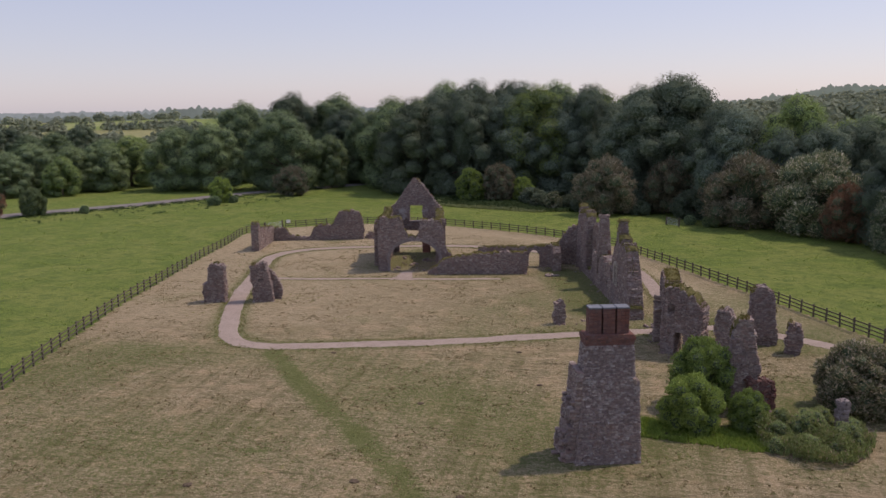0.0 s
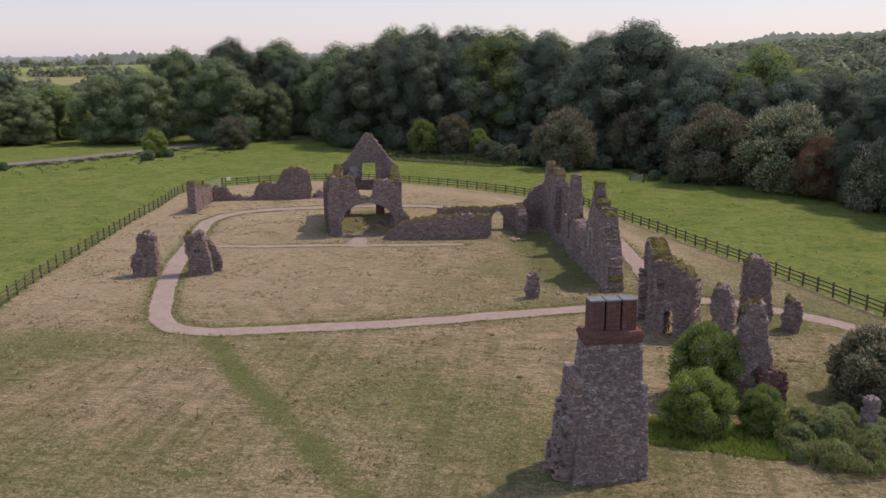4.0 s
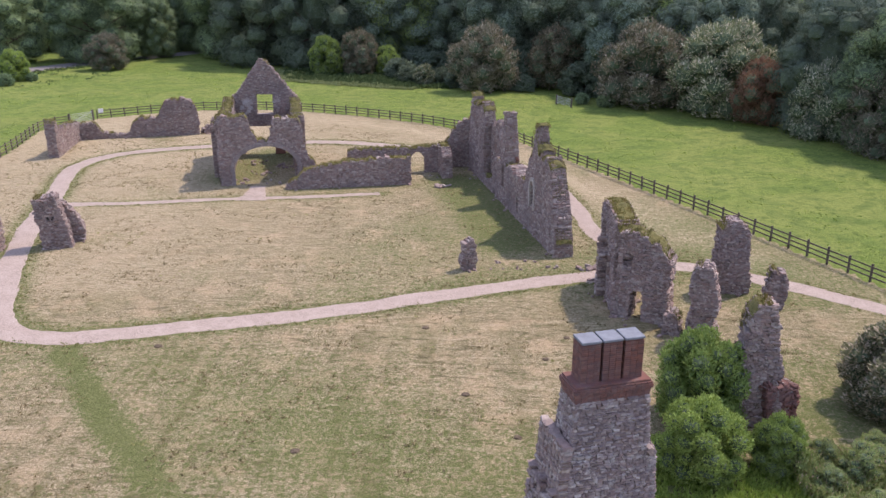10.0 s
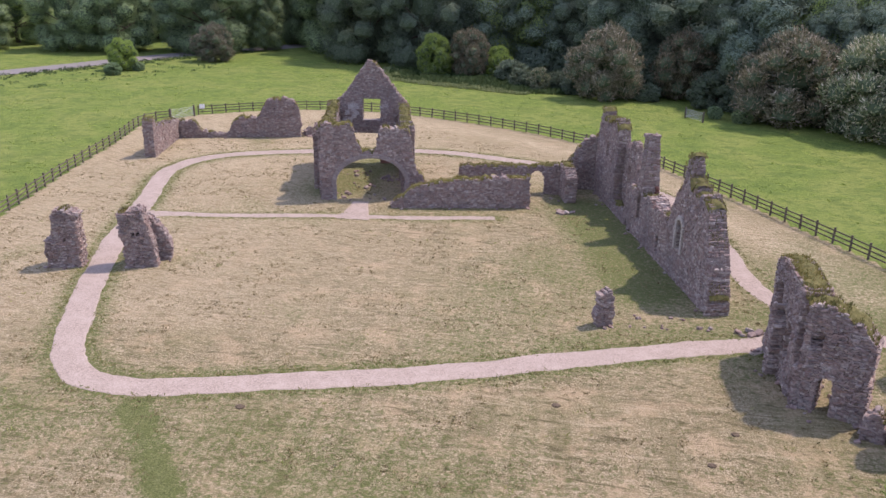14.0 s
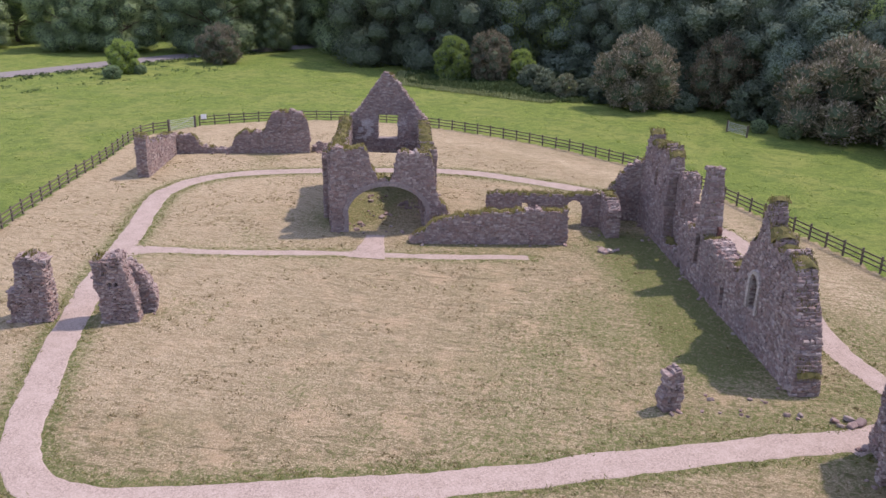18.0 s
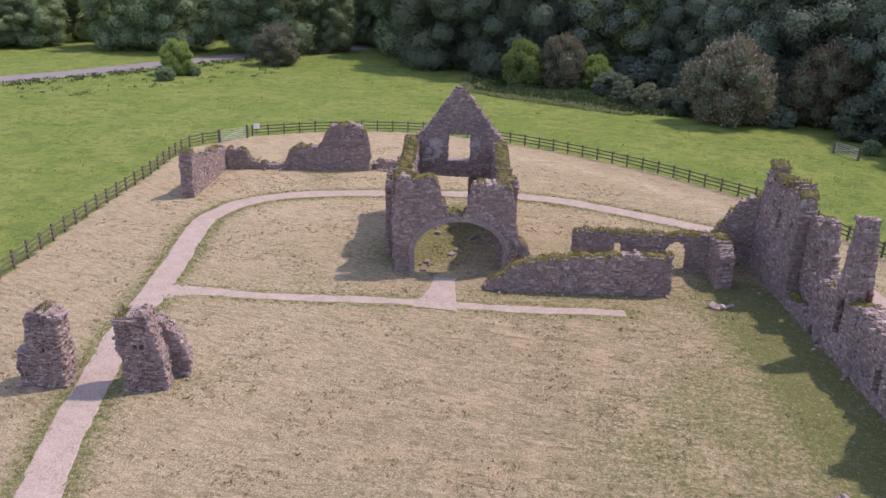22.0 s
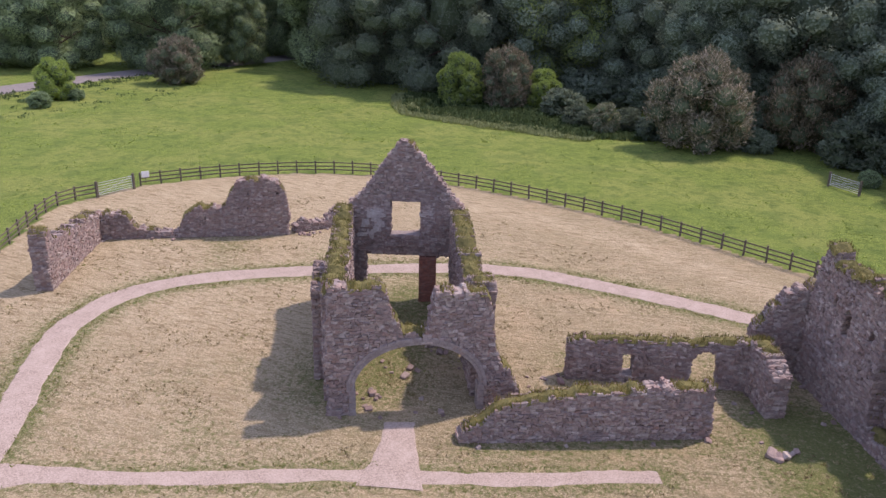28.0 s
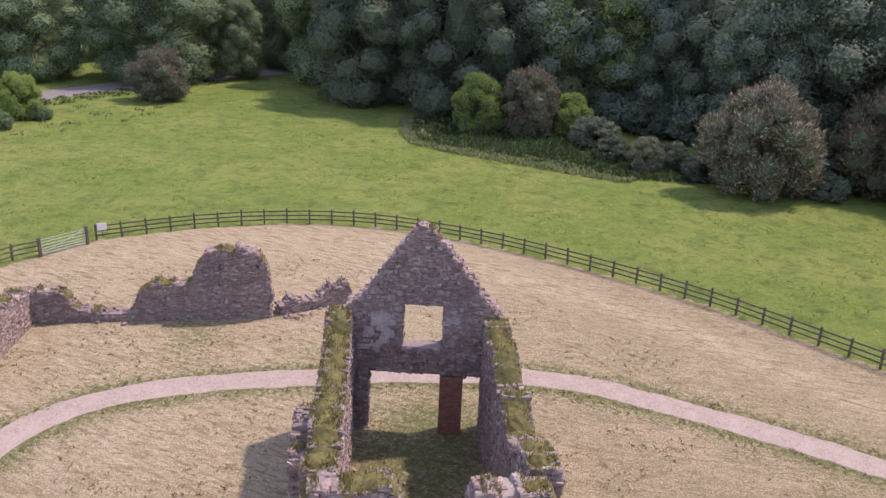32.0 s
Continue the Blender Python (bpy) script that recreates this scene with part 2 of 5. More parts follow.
def ground_material():
    k = Nodes("meadow", 0.95, 0.08)
    at = k.coords()
    fine = k.noise(at, 11.0, 6, 0.8)
    mid = k.noise(at, 4.2, 5, 0.7, 0.8)
    tuft = k.noise(at, 1.5, 5, 0.7, 0.8)
    wide = k.noise(at, 0.12, 4, 0.6, 0.5)
    patch = k.noise(at, 0.40, 4, 0.6)
    # cut hay lying in swaths
    lie = k.add("Mapping")
    lie.inputs["Rotation"].default_value = (0, 0, radians(10))
    lie.inputs["Scale"].default_value = (0.5, 2.2, 1)
    k.link(at, lie.inputs["Vector"])
    swath = k.noise(lie.outputs[0], 1.3, 6, 0.75, 0.6)
    rows = k.add("Mapping")
    rows.inputs["Rotation"].default_value = (0, 0, radians(-15))
    rows.inputs["Scale"].default_value = (1.1, 0.045, 1)
    k.link(at, rows.inputs["Vector"])
    track = k.noise(rows.outputs[0], 1.0, 5, 0.65, 0.3)
    wisp = k.noise(lie.outputs[0], 3.4, 6, 0.8, 0.4)
    hay = k.ramp(fine, (0.37, (0.112, 0.091, 0.048)), (0.49, (0.258, 0.212, 0.128)), (0.62, (0.50, 0.426, 0.292)))
    hay = k.mix(k.math("MULTIPLY", k.span(wisp, 0.52, 0.61), 0.6), hay, (0.44, 0.375, 0.26))
    hay = k.mix(k.math("MULTIPLY", k.span(mid, 0.50, 0.57), 0.55), hay, (0.135, 0.120, 0.060))
    hay = k.mix(k.math("MULTIPLY", k.span(swath, 0.51, 0.59), 0.55), hay, (0.125, 0.112, 0.055))
    hay = k.mix(k.math("MULTIPLY", k.span(tuft, 0.56, 0.63), 0.60), hay, (0.085, 0.092, 0.036))
    hay = k.mix(k.math("MULTIPLY", k.span(track, 0.50, 0.60), k.math("ADD", k.math("MULTIPLY", k.math("MULTIPLY", k.attr("swathed"), k.span(wide, 0.38, 0.6)), 0.60), 0.12)), hay, (0.128, 0.116, 0.056))
    hay = k.mix(k.math("MULTIPLY", k.span(track, 0.47, 0.38), k.math("ADD", k.math("MULTIPLY", k.math("MULTIPLY", k.attr("swathed"), k.span(patch, 0.38, 0.6)), 0.34), 0.08)), hay, (0.40, 0.31, 0.195))
    hay = k.mix(k.math("MULTIPLY", k.span(wide, 0.50, 0.68), 0.35), hay, (0.185, 0.172, 0.080))
    hay = k.mix(k.math("MULTIPLY", k.span(patch, 0.52, 0.66), 0.55), hay, (0.43, 0.325, 0.21))
    clod = k.noise(at, 0.8, 5, 0.65, 1.2)
    green = k.ramp(fine, (0.38, (0.075, 0.112, 0.024)), (0.50, (0.148, 0.208, 0.048)), (0.62, (0.260, 0.325, 0.086)))
    green = k.mix(k.math("MULTIPLY", k.span(mid, 0.50, 0.60), 0.5), green, (0.058, 0.094, 0.028))
    green = k.mix(k.math("MULTIPLY", k.span(wide, 0.44, 0.58), 0.5), green, (0.220, 0.248, 0.076))
    green = k.mix(k.math("MULTIPLY", k.span(patch, 0.50, 0.62), 0.45), green, (0.080, 0.132, 0.036))
    green = k.mix(k.math("MULTIPLY", k.span(clod, 0.53, 0.62), 0.45), green, (0.056, 0.100, 0.024))
    green = k.mix(k.math("MULTIPLY", k.span(tuft, 0.55, 0.63), 0.55), green, (0.044, 0.078, 0.020))
    lush = k.ramp(fine, (0.38, (0.055, 0.085, 0.024)), (0.62, (0.142, 0.165, 0.055)))
    pale = k.ramp(fine, (0.37, (0.215, 0.172, 0.100)), (0.50, (0.40, 0.335, 0.222)), (0.64, (0.58, 0.50, 0.365)))
    pale = k.mix(k.math("MULTIPLY", k.span(mid, 0.52, 0.60), 0.5), pale, (0.205, 0.175, 0.088))
    pale = k.mix(k.math("MULTIPLY", k.span(swath, 0.50, 0.58), 0.7), pale, (0.24, 0.19, 0.115))
    pale = k.mix(k.math("MULTIPLY", k.span(wisp, 0.53, 0.60), 0.5), pale, (0.17, 0.14, 0.075))
    # short dark scrapes where the rake turned the hay, all lying one way
    turn = k.add("Mapping")
    turn.inputs["Rotation"].default_value = (0, 0, radians(4))
    turn.inputs["Scale"].default_value = (0.42, 1.9, 1)
    k.link(at, turn.inputs["Vector"])
    rake = k.add("Mapping")
    rake.vector_type = "TEXTURE"
    rake.inputs["Rotation"].default_value = (0, 0, radians(-20))
    rake.inputs["Scale"].default_value = (1.5, 0.24, 1)
    k.link(at, rake.inputs["Vector"])
    windrow = k.noise(rake.outputs[0], 1.0, 5, 0.62, 0.5)
    pale = k.mix(k.math("MULTIPLY", k.span(windrow, 0.55, 0.64), k.span(k.attr("bare"), 0.5, 0.95, 0.22, 0.62)), pale, (0.135, 0.105, 0.055))
    pale = k.mix(k.math("MULTIPLY", k.span(windrow, 0.46, 0.38), 0.25), pale, (0.58, 0.50, 0.375))
    scrape = k.noise(turn.outputs[0], 1.15, 5, 0.62, 0.9)
    hay = k.mix(k.math("MULTIPLY", k.span(scrape, 0.585, 0.64), 0.62), hay, (0.078, 0.070, 0.034))
    hay = k.mix(k.math("MULTIPLY", k.span(scrape, 0.43, 0.36), 0.38), hay, (0.46, 0.385, 0.265))
    # farmland beyond: fields of different crops
    plots = k.add("TexVoronoi", Scale=0.0062)
    k.link(at, plots.inputs["Vector"])
    tone = k.add("SeparateColor")
    k.link(plots.outputs["Color"], tone.inputs[0])
    crop = k.ramp(tone.outputs[0], (0.0, (0.11, 0.16, 0.05)), (0.35, (0.20, 0.26, 0.08)), (0.6, (0.27, 0.31, 0.13)), (0.8, (0.30, 0.26, 0.15)), (1.0, (0.14, 0.19, 0.06)))
    crop = k.mix(k.math("MULTIPLY", k.span(wide, 0.45, 0.6), 0.3), crop, (0.12, 0.16, 0.06))
    green = k.mix(k.attr("farmland"), green, crop)
    edge = k.math("ADD", k.attr("mown"), k.math("MULTIPLY", k.math("SUBTRACT", tuft, 0.5), 0.9))
    c = k.mix(k.span(edge, 0.40, 0.60), green, hay)
    bare = k.math("ADD", k.attr("bare"), k.math("MULTIPLY", k.math("SUBTRACT", swath, 0.5), 1.2))
    c = k.mix(k.span(bare, 0.35, 0.9), c, pale)
    soft = k.math("ADD", k.attr("lush"), k.math("MULTIPLY", k.math("SUBTRACT", mid, 0.5), 2.6))
    c = k.mix(k.span(soft, 0.35, 0.95, 0, 0.85), c, lush)
    k.bump(k.math("ADD", k.math("MULTIPLY", tuft, 1.0), k.math("ADD", k.math("MULTIPLY", mid, 0.6), k.math("MULTIPLY", fine, 0.4))), 0.9, 0.16)
    return k.done(c)


mat_ground = ground_material()


# ---- small helpers ----
def mesh_from(name, verts, faces, material):
    me = bpy.data.meshes.new(name)
    me.from_pydata([tuple(v) for v in verts], [], faces)
    me.materials.append(material)
    me.update()
    return me


def hang(ob, parent):
    ob.parent = parent
    return ob


def mesh_part(name, verts, faces, material, parent, label="", kind=""):
    return tagged(hang(new(name, mesh_from(name, verts, faces, material)), parent), label, kind=kind)


def part(name, bm, material, parent, label=""):
    me = bpy.data.meshes.new(name)
    bm.to_mesh(me)
    bm.free()
    me.materials.append(material)
    return tagged(hang(new(name, me), parent), label)


def anchor(name, m, label, category, group="", kind=""):
    ob = new(name)
    ob.empty_display_size = 0.3
    ob.matrix_world = m
    return tagged(ob, label, category, group, kind)


def lerp_list(points, u):
    return float(np.interp(u, [p[0] for p in points], [p[1] for p in points]))


class Soup:
    """Gathers faces for one mesh."""

    def __init__(self):
        self.v, self.f, self.n = [], [], []

    def box(self, x0, x1, y0, y1, z0, z1):
        b = len(self.v)
        self.v += [(x0, y0, z0), (x1, y0, z0), (x1, y1, z0), (x0, y1, z0), (x0, y0, z1), (x1, y0, z1), (x1, y1, z1), (x0, y1, z1)]
        self.f += [tuple(b + i for i in q) for q in ((0, 3, 2, 1), (4, 5, 6, 7), (0, 1, 5, 4), (1, 2, 6, 5), (2, 3, 7, 6), (3, 0, 4, 7))]

    def block(self, origin, ax, ay, an, w, h, d, rng, jag=0.18):
        """A rough stone: a chamfered face of w by h in the plane of ax and ay, standing d proud along an."""
        b = len(self.v)
        o, ax, ay, an = (np.array(q, float) for q in (origin, ax, ay, an))
        c = min(w, h) * rng.uniform(0.10, 0.26)
        lean = rng.uniform(-0.6, 0.6) * jag
        ax, ay = ax * math.cos(lean) + ay * math.sin(lean), ay * math.cos(lean) - ax * math.sin(lean)
        for inset, depth in ((0.0, -0.06), (0.0, d * 0.55), (c, d)):
            for sx, sy in ((-1, -1), (1, -1), (1, 1), (-1, 1)):
                x = sx * (w / 2 - inset) + rng.uniform(-jag, jag) * min(w, h) * (0.4 if depth < 0 else 1)
                y = sy * (h / 2 - inset) + rng.uniform(-jag, jag) * min(w, h) * (0.4 if depth < 0 else 1)
                self.v.append(tuple(o + ax * x + ay * y + an * (depth + rng.uniform(-0.15, 0.15) * d)))
        for lo in (0, 4):
            for i in range(4):
                j = (i + 1) % 4
                self.f.append((b + lo + i, b + lo + j, b + lo + 4 + j, b + lo + 4 + i))
        self.f.append((b + 8, b + 9, b + 10, b + 11))

    def blade(self, at, height, lean, width, turn):
        b = len(self.v)
        dx, dy = math.cos(turn) * width, math.sin(turn) * width
        lx, ly = -math.sin(turn) * lean, math.cos(turn) * lean
        x, y, z = at
        self.v += [(x - dx, y - dy, z - 0.03), (x + dx, y + dy, z - 0.03), (x + dx * 0.7 + lx * 0.4, y + dy * 0.7 + ly * 0.4, z + height * 0.6), (x + lx, y + ly, z + height)]
        self.f += [(b, b + 1, b + 2), (b, b + 2, b + 3)]

    def leaf(self, at, normal, size, rng, spray=0.0, loose=0.75):
        """Two folded leaf faces at a place, facing roughly along normal; spray draws them out along their twig."""
        b = len(self.v)
        d = Vector(normal)
        n = d + Vector((rng.uniform(-1, 1), rng.uniform(-1, 1), rng.uniform(-0.6, 1.2))) * loose
        n.normalize()
        if spray:
            t = (d * 0.8 + Vector((rng.uniform(-1, 1), rng.uniform(-1, 1), rng.uniform(0, 1.6))) * 0.6).normalized()
            n = (n - t * n.dot(t)).normalized()
            t = t * (1 + spray)
        else:
            t = n.orthogonal().normalized()
            t.rotate(Matrix.Rotation(rng.uniform(0, 6.28), 3, n))
        s = n.cross(t).normalized()
        p = Vector(at)
        w = size * rng.uniform(0.6, 1.2)
        self.v += [tuple(p - t * w * 0.6), tuple(p + s * w * 0.45 + n * w * 0.12), tuple(p + t * w * 0.6 - n * w * 0.15), tuple(p - s * w * 0.45 + n * w * 0.12)]
        self.f += [(b, b + 2, b + 1), (b, b + 3, b + 2)]
        self.n += [tuple((d * (0.3 if spray else 0.62) + n * (0.7 if spray else 0.38)).normalized())] * 4

    def put(self, name, material, parent, label="", kind=""):
        ob = mesh_part(name, self.v, self.f, material, parent, label, kind) if self.f else None
        if ob and len(self.n) == len(self.v):
            ob.data.normals_split_custom_set_from_vertices(self.n)
        return ob


# stones that lie loose or stand out one by one share these few meshes
STONES = []
for i in range(8):
    srng = random.Random(50 + i)
    bm = bmesh.new()
    bmesh.ops.create_cube(bm, size=1.0)
    bmesh.ops.bevel(bm, geom=bm.edges[:], offset=0.16, segments=1, affect="EDGES")
    for v in bm.verts:
        v.co *= srng.uniform(0.86, 1.12)
    me = bpy.data.meshes.new("stone")
    bm.to_mesh(me)
    bm.free()
    me.materials.append(mat_stone_one)
    STONES.append(me)


def stone(parent, at, size, rng, tilt=0.5):
    ob = hang(new("stone", rng.choice(STONES)), parent)
    ob.location, ob.scale = at, size
    ob.rotation_euler = (rng.uniform(-tilt, tilt), rng.uniform(-tilt, tilt), rng.uniform(-0.4, 0.4) if tilt < 0.3 else rng.uniform(0, 6.3))
    return ob


# ---- ground, paths, fence ----
FENCE_LEFT = [(-5.5, -74), (-13.5, -48), (-16.9, -36.5), (-20.6, -22.5), (-23.2, -9), (-25.6, 3), (-27.4, 14), (-29.5, 24.2)]
FENCE_BACK = [(-27.8, 27.8), (-25.7, 31.4), (-19.8, 35.6), (-13.3, 38.3), (-6.6, 39.1), (1.4, 37.4), (9.4, 34.0), (17.2, 29.4), (22.0, 25.6), (28.0, 20.6)]
FENCE_RIGHT = [(29.8, 16.4), (34.4, 7.4), (38.4, -0.8), (42.0, -8.4), (45.2, -15.6), (47.8, -21.4), (50.5, -27.4)]
MOWN = FENCE_LEFT + FENCE_BACK + FENCE_RIGHT + [(53.0, -33.0), (60.0, -46.0), (84.0, -66.0), (90.0, -118.0), (8.0, -118.0)]
LOOP = [(31.2, -23.5), (25.5, -25.5), (19.6, -27.8), (13.6, -30.2), (8.0, -31.8), (2.5, -33.4), (-0.8, -33.8), (-3.2, -33.0), (-5.1, -30.6), (-6.9, -26.6), (-9.3, -20.6), (-11.6, -13.8), (-13.1, -8.2), (-14.4, -3.6), (-15.8, 0.8), (-16.7, 4.8), (-16.2, 8.4), (-14.0, 11.6), (-10.0, 13.8),
        (-5.0, 15.5), (1.5, 17.2), (7.4, 17.9), (12.8, 16.6), (18.4, 14.6), (22.0, 13.0), (23.4, 12.4)]
LOOP_BACK = [(23.4, 12.4), (27.4, 8.2), (30.0, 3.6), (31.3, -2.4), (32.1, -8.8), (32.8, -15.4), (35.0, -20.4)]
CROSS = [(30.2, -24.3), (33.4, -22.4), (37.2, -21.6), (40.6, -23.0), (44.2, -25.6), (48.6, -29.4), (56.0, -36.0)]
SPUR = [(-13.6, -8.9), (-11.0, -8.0), (-6.6, -7.5), (-2.4, -6.7), (1.6, -5.9), (4.7, -5.5), (8.8, -5.0), (15.0, -3.8)]
DOORSTEP = [(3.95, -6.4), (3.9, -5.2), (3.8, -3.6), (3.5, -1.6)]


def inside(poly, xs, ys):
    """Even-odd rule for arrays of points."""
    hit = np.zeros(xs.shape, bool)
    for (x0, y0), (x1, y1) in zip(poly, poly[1:] + poly[:1]):
        if y0 != y1:
            hit ^= ((y0 > ys) != (y1 > ys)) & (xs < (x1 - x0) * (ys - y0) / (y1 - y0) + x0)
    return hit


def far_from(line, xs, ys):
    best = np.full(xs.shape, 1e9)
    for (x0, y0), (x1, y1) in zip(line, line[1:]):
        dx, dy = x1 - x0, y1 - y0
        t = np.clip(((xs - x0) * dx + (ys - y0) * dy) / (dx * dx + dy * dy), 0, 1)
        best = np.minimum(best, np.hypot(xs - x0 - t * dx, ys - y0 - t * dy))
    return best


def land(x, y):
    """Height of the land: level round the ruins, rolling further out."""
    far = np.clip((np.hypot(x - 10, y - 10) - 150) / 900, 0, 1)
    roll = 10 * np.sin(x / 410 + 1.3) * np.cos(y / 520 + 0.4) + 6 * np.sin(x / 190 + y / 240)
    return far * (3 + 0.45 * roll) + 30 * np.exp(-(((x - 430) / 330) ** 2 + ((y - 820) / 300) ** 2)) + 9 * np.exp(-(((x + 420) / 300) ** 2 + ((y - 760) / 200) ** 2))


def smooth_line(points, step):
    """A rounded line through the points, at even steps."""
    p = np.array(points, float)
    out = []
    for i in range(len(p) - 1):
        a, b, c, d = p[max(i - 1, 0)], p[i], p[i + 1], p[min(i + 2, len(p) - 1)]
        n = max(2, int(np.linalg.norm(c - b) / step))
        for t in np.arange(n) / n:
            out.append(0.5 * (2 * b + (c - a) * t + (2 * a - 5 * b + 4 * c - d) * t ** 2 + (3 * b - a - 3 * c + d) * t ** 3))
    return np.array(out + [p[-1]])


def build_ground():
    xs = np.unique(np.concatenate([np.arange(-36, 66, 0.5), np.arange(-120, 150, 4), np.linspace(-3000, 3000, 61)]))
    ys = np.unique(np.concatenate([np.arange(-76, 46, 0.5), np.arange(-130, 170, 4), np.linspace(-600, 4200, 49)]))
    gx, gy = np.meshgrid(xs, ys)
    z = land(gx, gy)
    nx = len(xs)
    verts = np.stack([gx, gy, z], -1).reshape(-1, 3)
    faces = [(r * nx + c, r * nx + c + 1, (r + 1) * nx + c + 1, (r + 1) * nx + c) for r in range(len(ys) - 1) for c in range(nx - 1)]
    me = mesh_from("ground", verts, faces, mat_ground)
    x, y = gx.ravel(), gy.ravel()
    mown = inside(MOWN, x, y).astype(float)
    bare = np.clip(1 - np.abs(far_from(FENCE_BACK + FENCE_RIGHT, x, y) - 4.5) / 5.0, 0, 1) * mown * (y > -24)
    bare = np.maximum(bare, 0.8 * np.clip(1 - far_from([(44, -50), (50, -46), (58, -50)], x, y) / 5, 0, 1))
    bare = np.maximum(bare, 0.5 * mown * np.clip((-11.5 - 0.30 * (y + 12) - x) / 3, 0, 1) * np.clip((y + 45) / 12, 0, 1))
    bare = np.maximum(bare, mown * (0.44 * np.clip((y + 31) / 4, 0, 1) + 0.16 * np.clip((y - 2) / 5, 0, 1)))
    bare = bare + 0.26 * mown * np.clip((10 - x) / 14, 0, 1) * np.clip((y + 31) / 5, 0, 1)
    drift = np.array([noise.noise(Vector((p * 0.06, q * 0.08, 2.0))) for p, q in zip(x, y)])
    blotch = np.array([noise.noise(Vector((p * 0.28, q * 0.28, 7.0))) for p, q in zip(x, y)])
    lush = (1.12 + 0.35 * blotch) * np.clip(1.45 - far_from([(1.2, -35.5), (4.8, -40.3), (8.4, -44.9), (11.9, -48.8), (14.6, -52.3), (16.8, -55.2), (18.6, -58.2), (21, -62)], x, y) / 1.0, 0, 1)
    south = mown * np.clip((-30 - y) / 6, 0, 1) * np.clip((y + 78) / 10, 0, 1)
    lush = np.maximum(lush, south * (0.55 + 0.75 * drift))
    lush = np.maximum(lush, mown * (0.05 + 0.55 * drift + 0.42 * blotch))
    lush = np.maximum(lush, mown * np.clip((x - 8) / 8, 0, 1) * np.clip((y + 31) / 3, 0, 1) * np.clip((0 - y) / 4, 0, 1) * (0.56 + 0.6 * drift + 0.2 * blotch))
    for line, wide, gain in ((LOOP, 2.1, 0.92), (LOOP_BACK, 2.2, 0.65), (CROSS, 2.0, 0.55), (SPUR, 1.6, 0.72), ([(21, -26), (31, -22)], 3.5, 0.75), ([(29, -45.5), (35, -46.5)], 2.0, 1.1),
                             ([(39.5, -41), (45, -39)], 4.0, 0.9), ([(37, -50.5), (40, -50)], 3.0, 0.5), ([(22.0, 0.5), (25.8, -17)], 4.2, 1.0), ([(-5.4, -18.2), (-4.2, -16.4)], 1.6, 0.45), ([(7, -3.0), (18, -0.9)], 1.8, 0.6),
                             ([(0.5, 2), (2, 12)], 4.4, 0.85), ([(12, 6), (22, 6)], 3.0, 0.5), ([(54, -30), (60, -36)], 5, 0.9), ([(7.4, -53.6), (8.3, -53.4)], 0.7, 1.0), ([(16.0, -43.5), (17.5, -42.8)], 1.2, 0.6)):
        lush = np.maximum(lush, gain * np.clip(1.35 - far_from(line, x, y) / wide, 0, 1))
    swathed = mown * np.clip(np.maximum((-31 - y) / 4, (-12.5 - 0.25 * (y + 12) - x) / 3), 0, 1)
    farmland = np.clip((np.hypot(x + 10, y - 20) - 130) / 40, 0, 1)
    for name, values in (("farmland", farmland), ("mown", mown), ("bare", bare), ("lush", lush), ("swathed", swathed)):
        me.attributes.new(name, "FLOAT", "POINT").data.foreach_set("value", values.astype(np.float32))
    for q in me.polygons:
        q.use_smooth = True
    tagged(new("ground", me), "mown hay meadow within green pasture", "ground", kind="structure")


build_ground()


def ribbon(name, line, width, material, label, seed, crown=0.03, category="path", flare=0.0):
    rng = random.Random(seed)
    p = smooth_line(line, 0.5)
    verts, faces = [], []
    for i, c in enumerate(p):
        t = p[min(i + 1, len(p) - 1)] - p[max(i - 1, 0)]
        n = np.array((-t[1], t[0])) / max(np.linalg.norm(t), 1e-6)
        wide = width + flare * max(0.0, 1 - i / 9) ** 2
        l, r = (wide / 2 + rng.uniform(-0.06, 0.06) + 0.17 * noise.noise(Vector((i * 0.19, k, seed))) for k in (0, 5))
        for off, z in ((l + 0.08, -0.03), (l - 0.10, crown * 0.6), (0, crown), (-r + 0.10, crown * 0.6), (-r - 0.08, -0.03)):
            q = c + n * off
            verts.append((q[0], q[1], z + float(land(q[0], q[1]))))
        if i:
            b = 5 * i
            faces += [(b - 5 + k, b + k, b + k + 1, b - 4 + k) for k in range(4)]
    return tagged(new(name, mesh_from(name, verts, faces, material)), label, category, kind="structure")


ribbon("path_main", LOOP, 1.75, mat_path, "pale pinkish gravel footpath worn by visitors", 1)
ribbon("path_back", LOOP_BACK, 1.6, mat_path, "pale gravel footpath behind the tall wall", 2, 0.026)
ribbon("path_cross", CROSS, 1.7, mat_path, "pale gravel footpath leading out of the meadow", 3, 0.034)
ribbon("path_spur", SPUR, 1.0, mat_path, "narrow worn gravel footpath across the lawn", 4, 0.018, flare=2.6)
ribbon("path_doorstep", DOORSTEP, 1.5, mat_path, "short gravel footpath to the arch", 5, 0.038, flare=1.3)
ribbon("road", [(-98, 15), (-83, 42), (-71, 59), (-63, 75), (-56, 88), (-49, 97.5), (-42, 107), (-34, 118), (-22, 132)], 6.0, mat_asphalt, "grey asphalt country road beyond the pasture", 6, 0.05, "road")


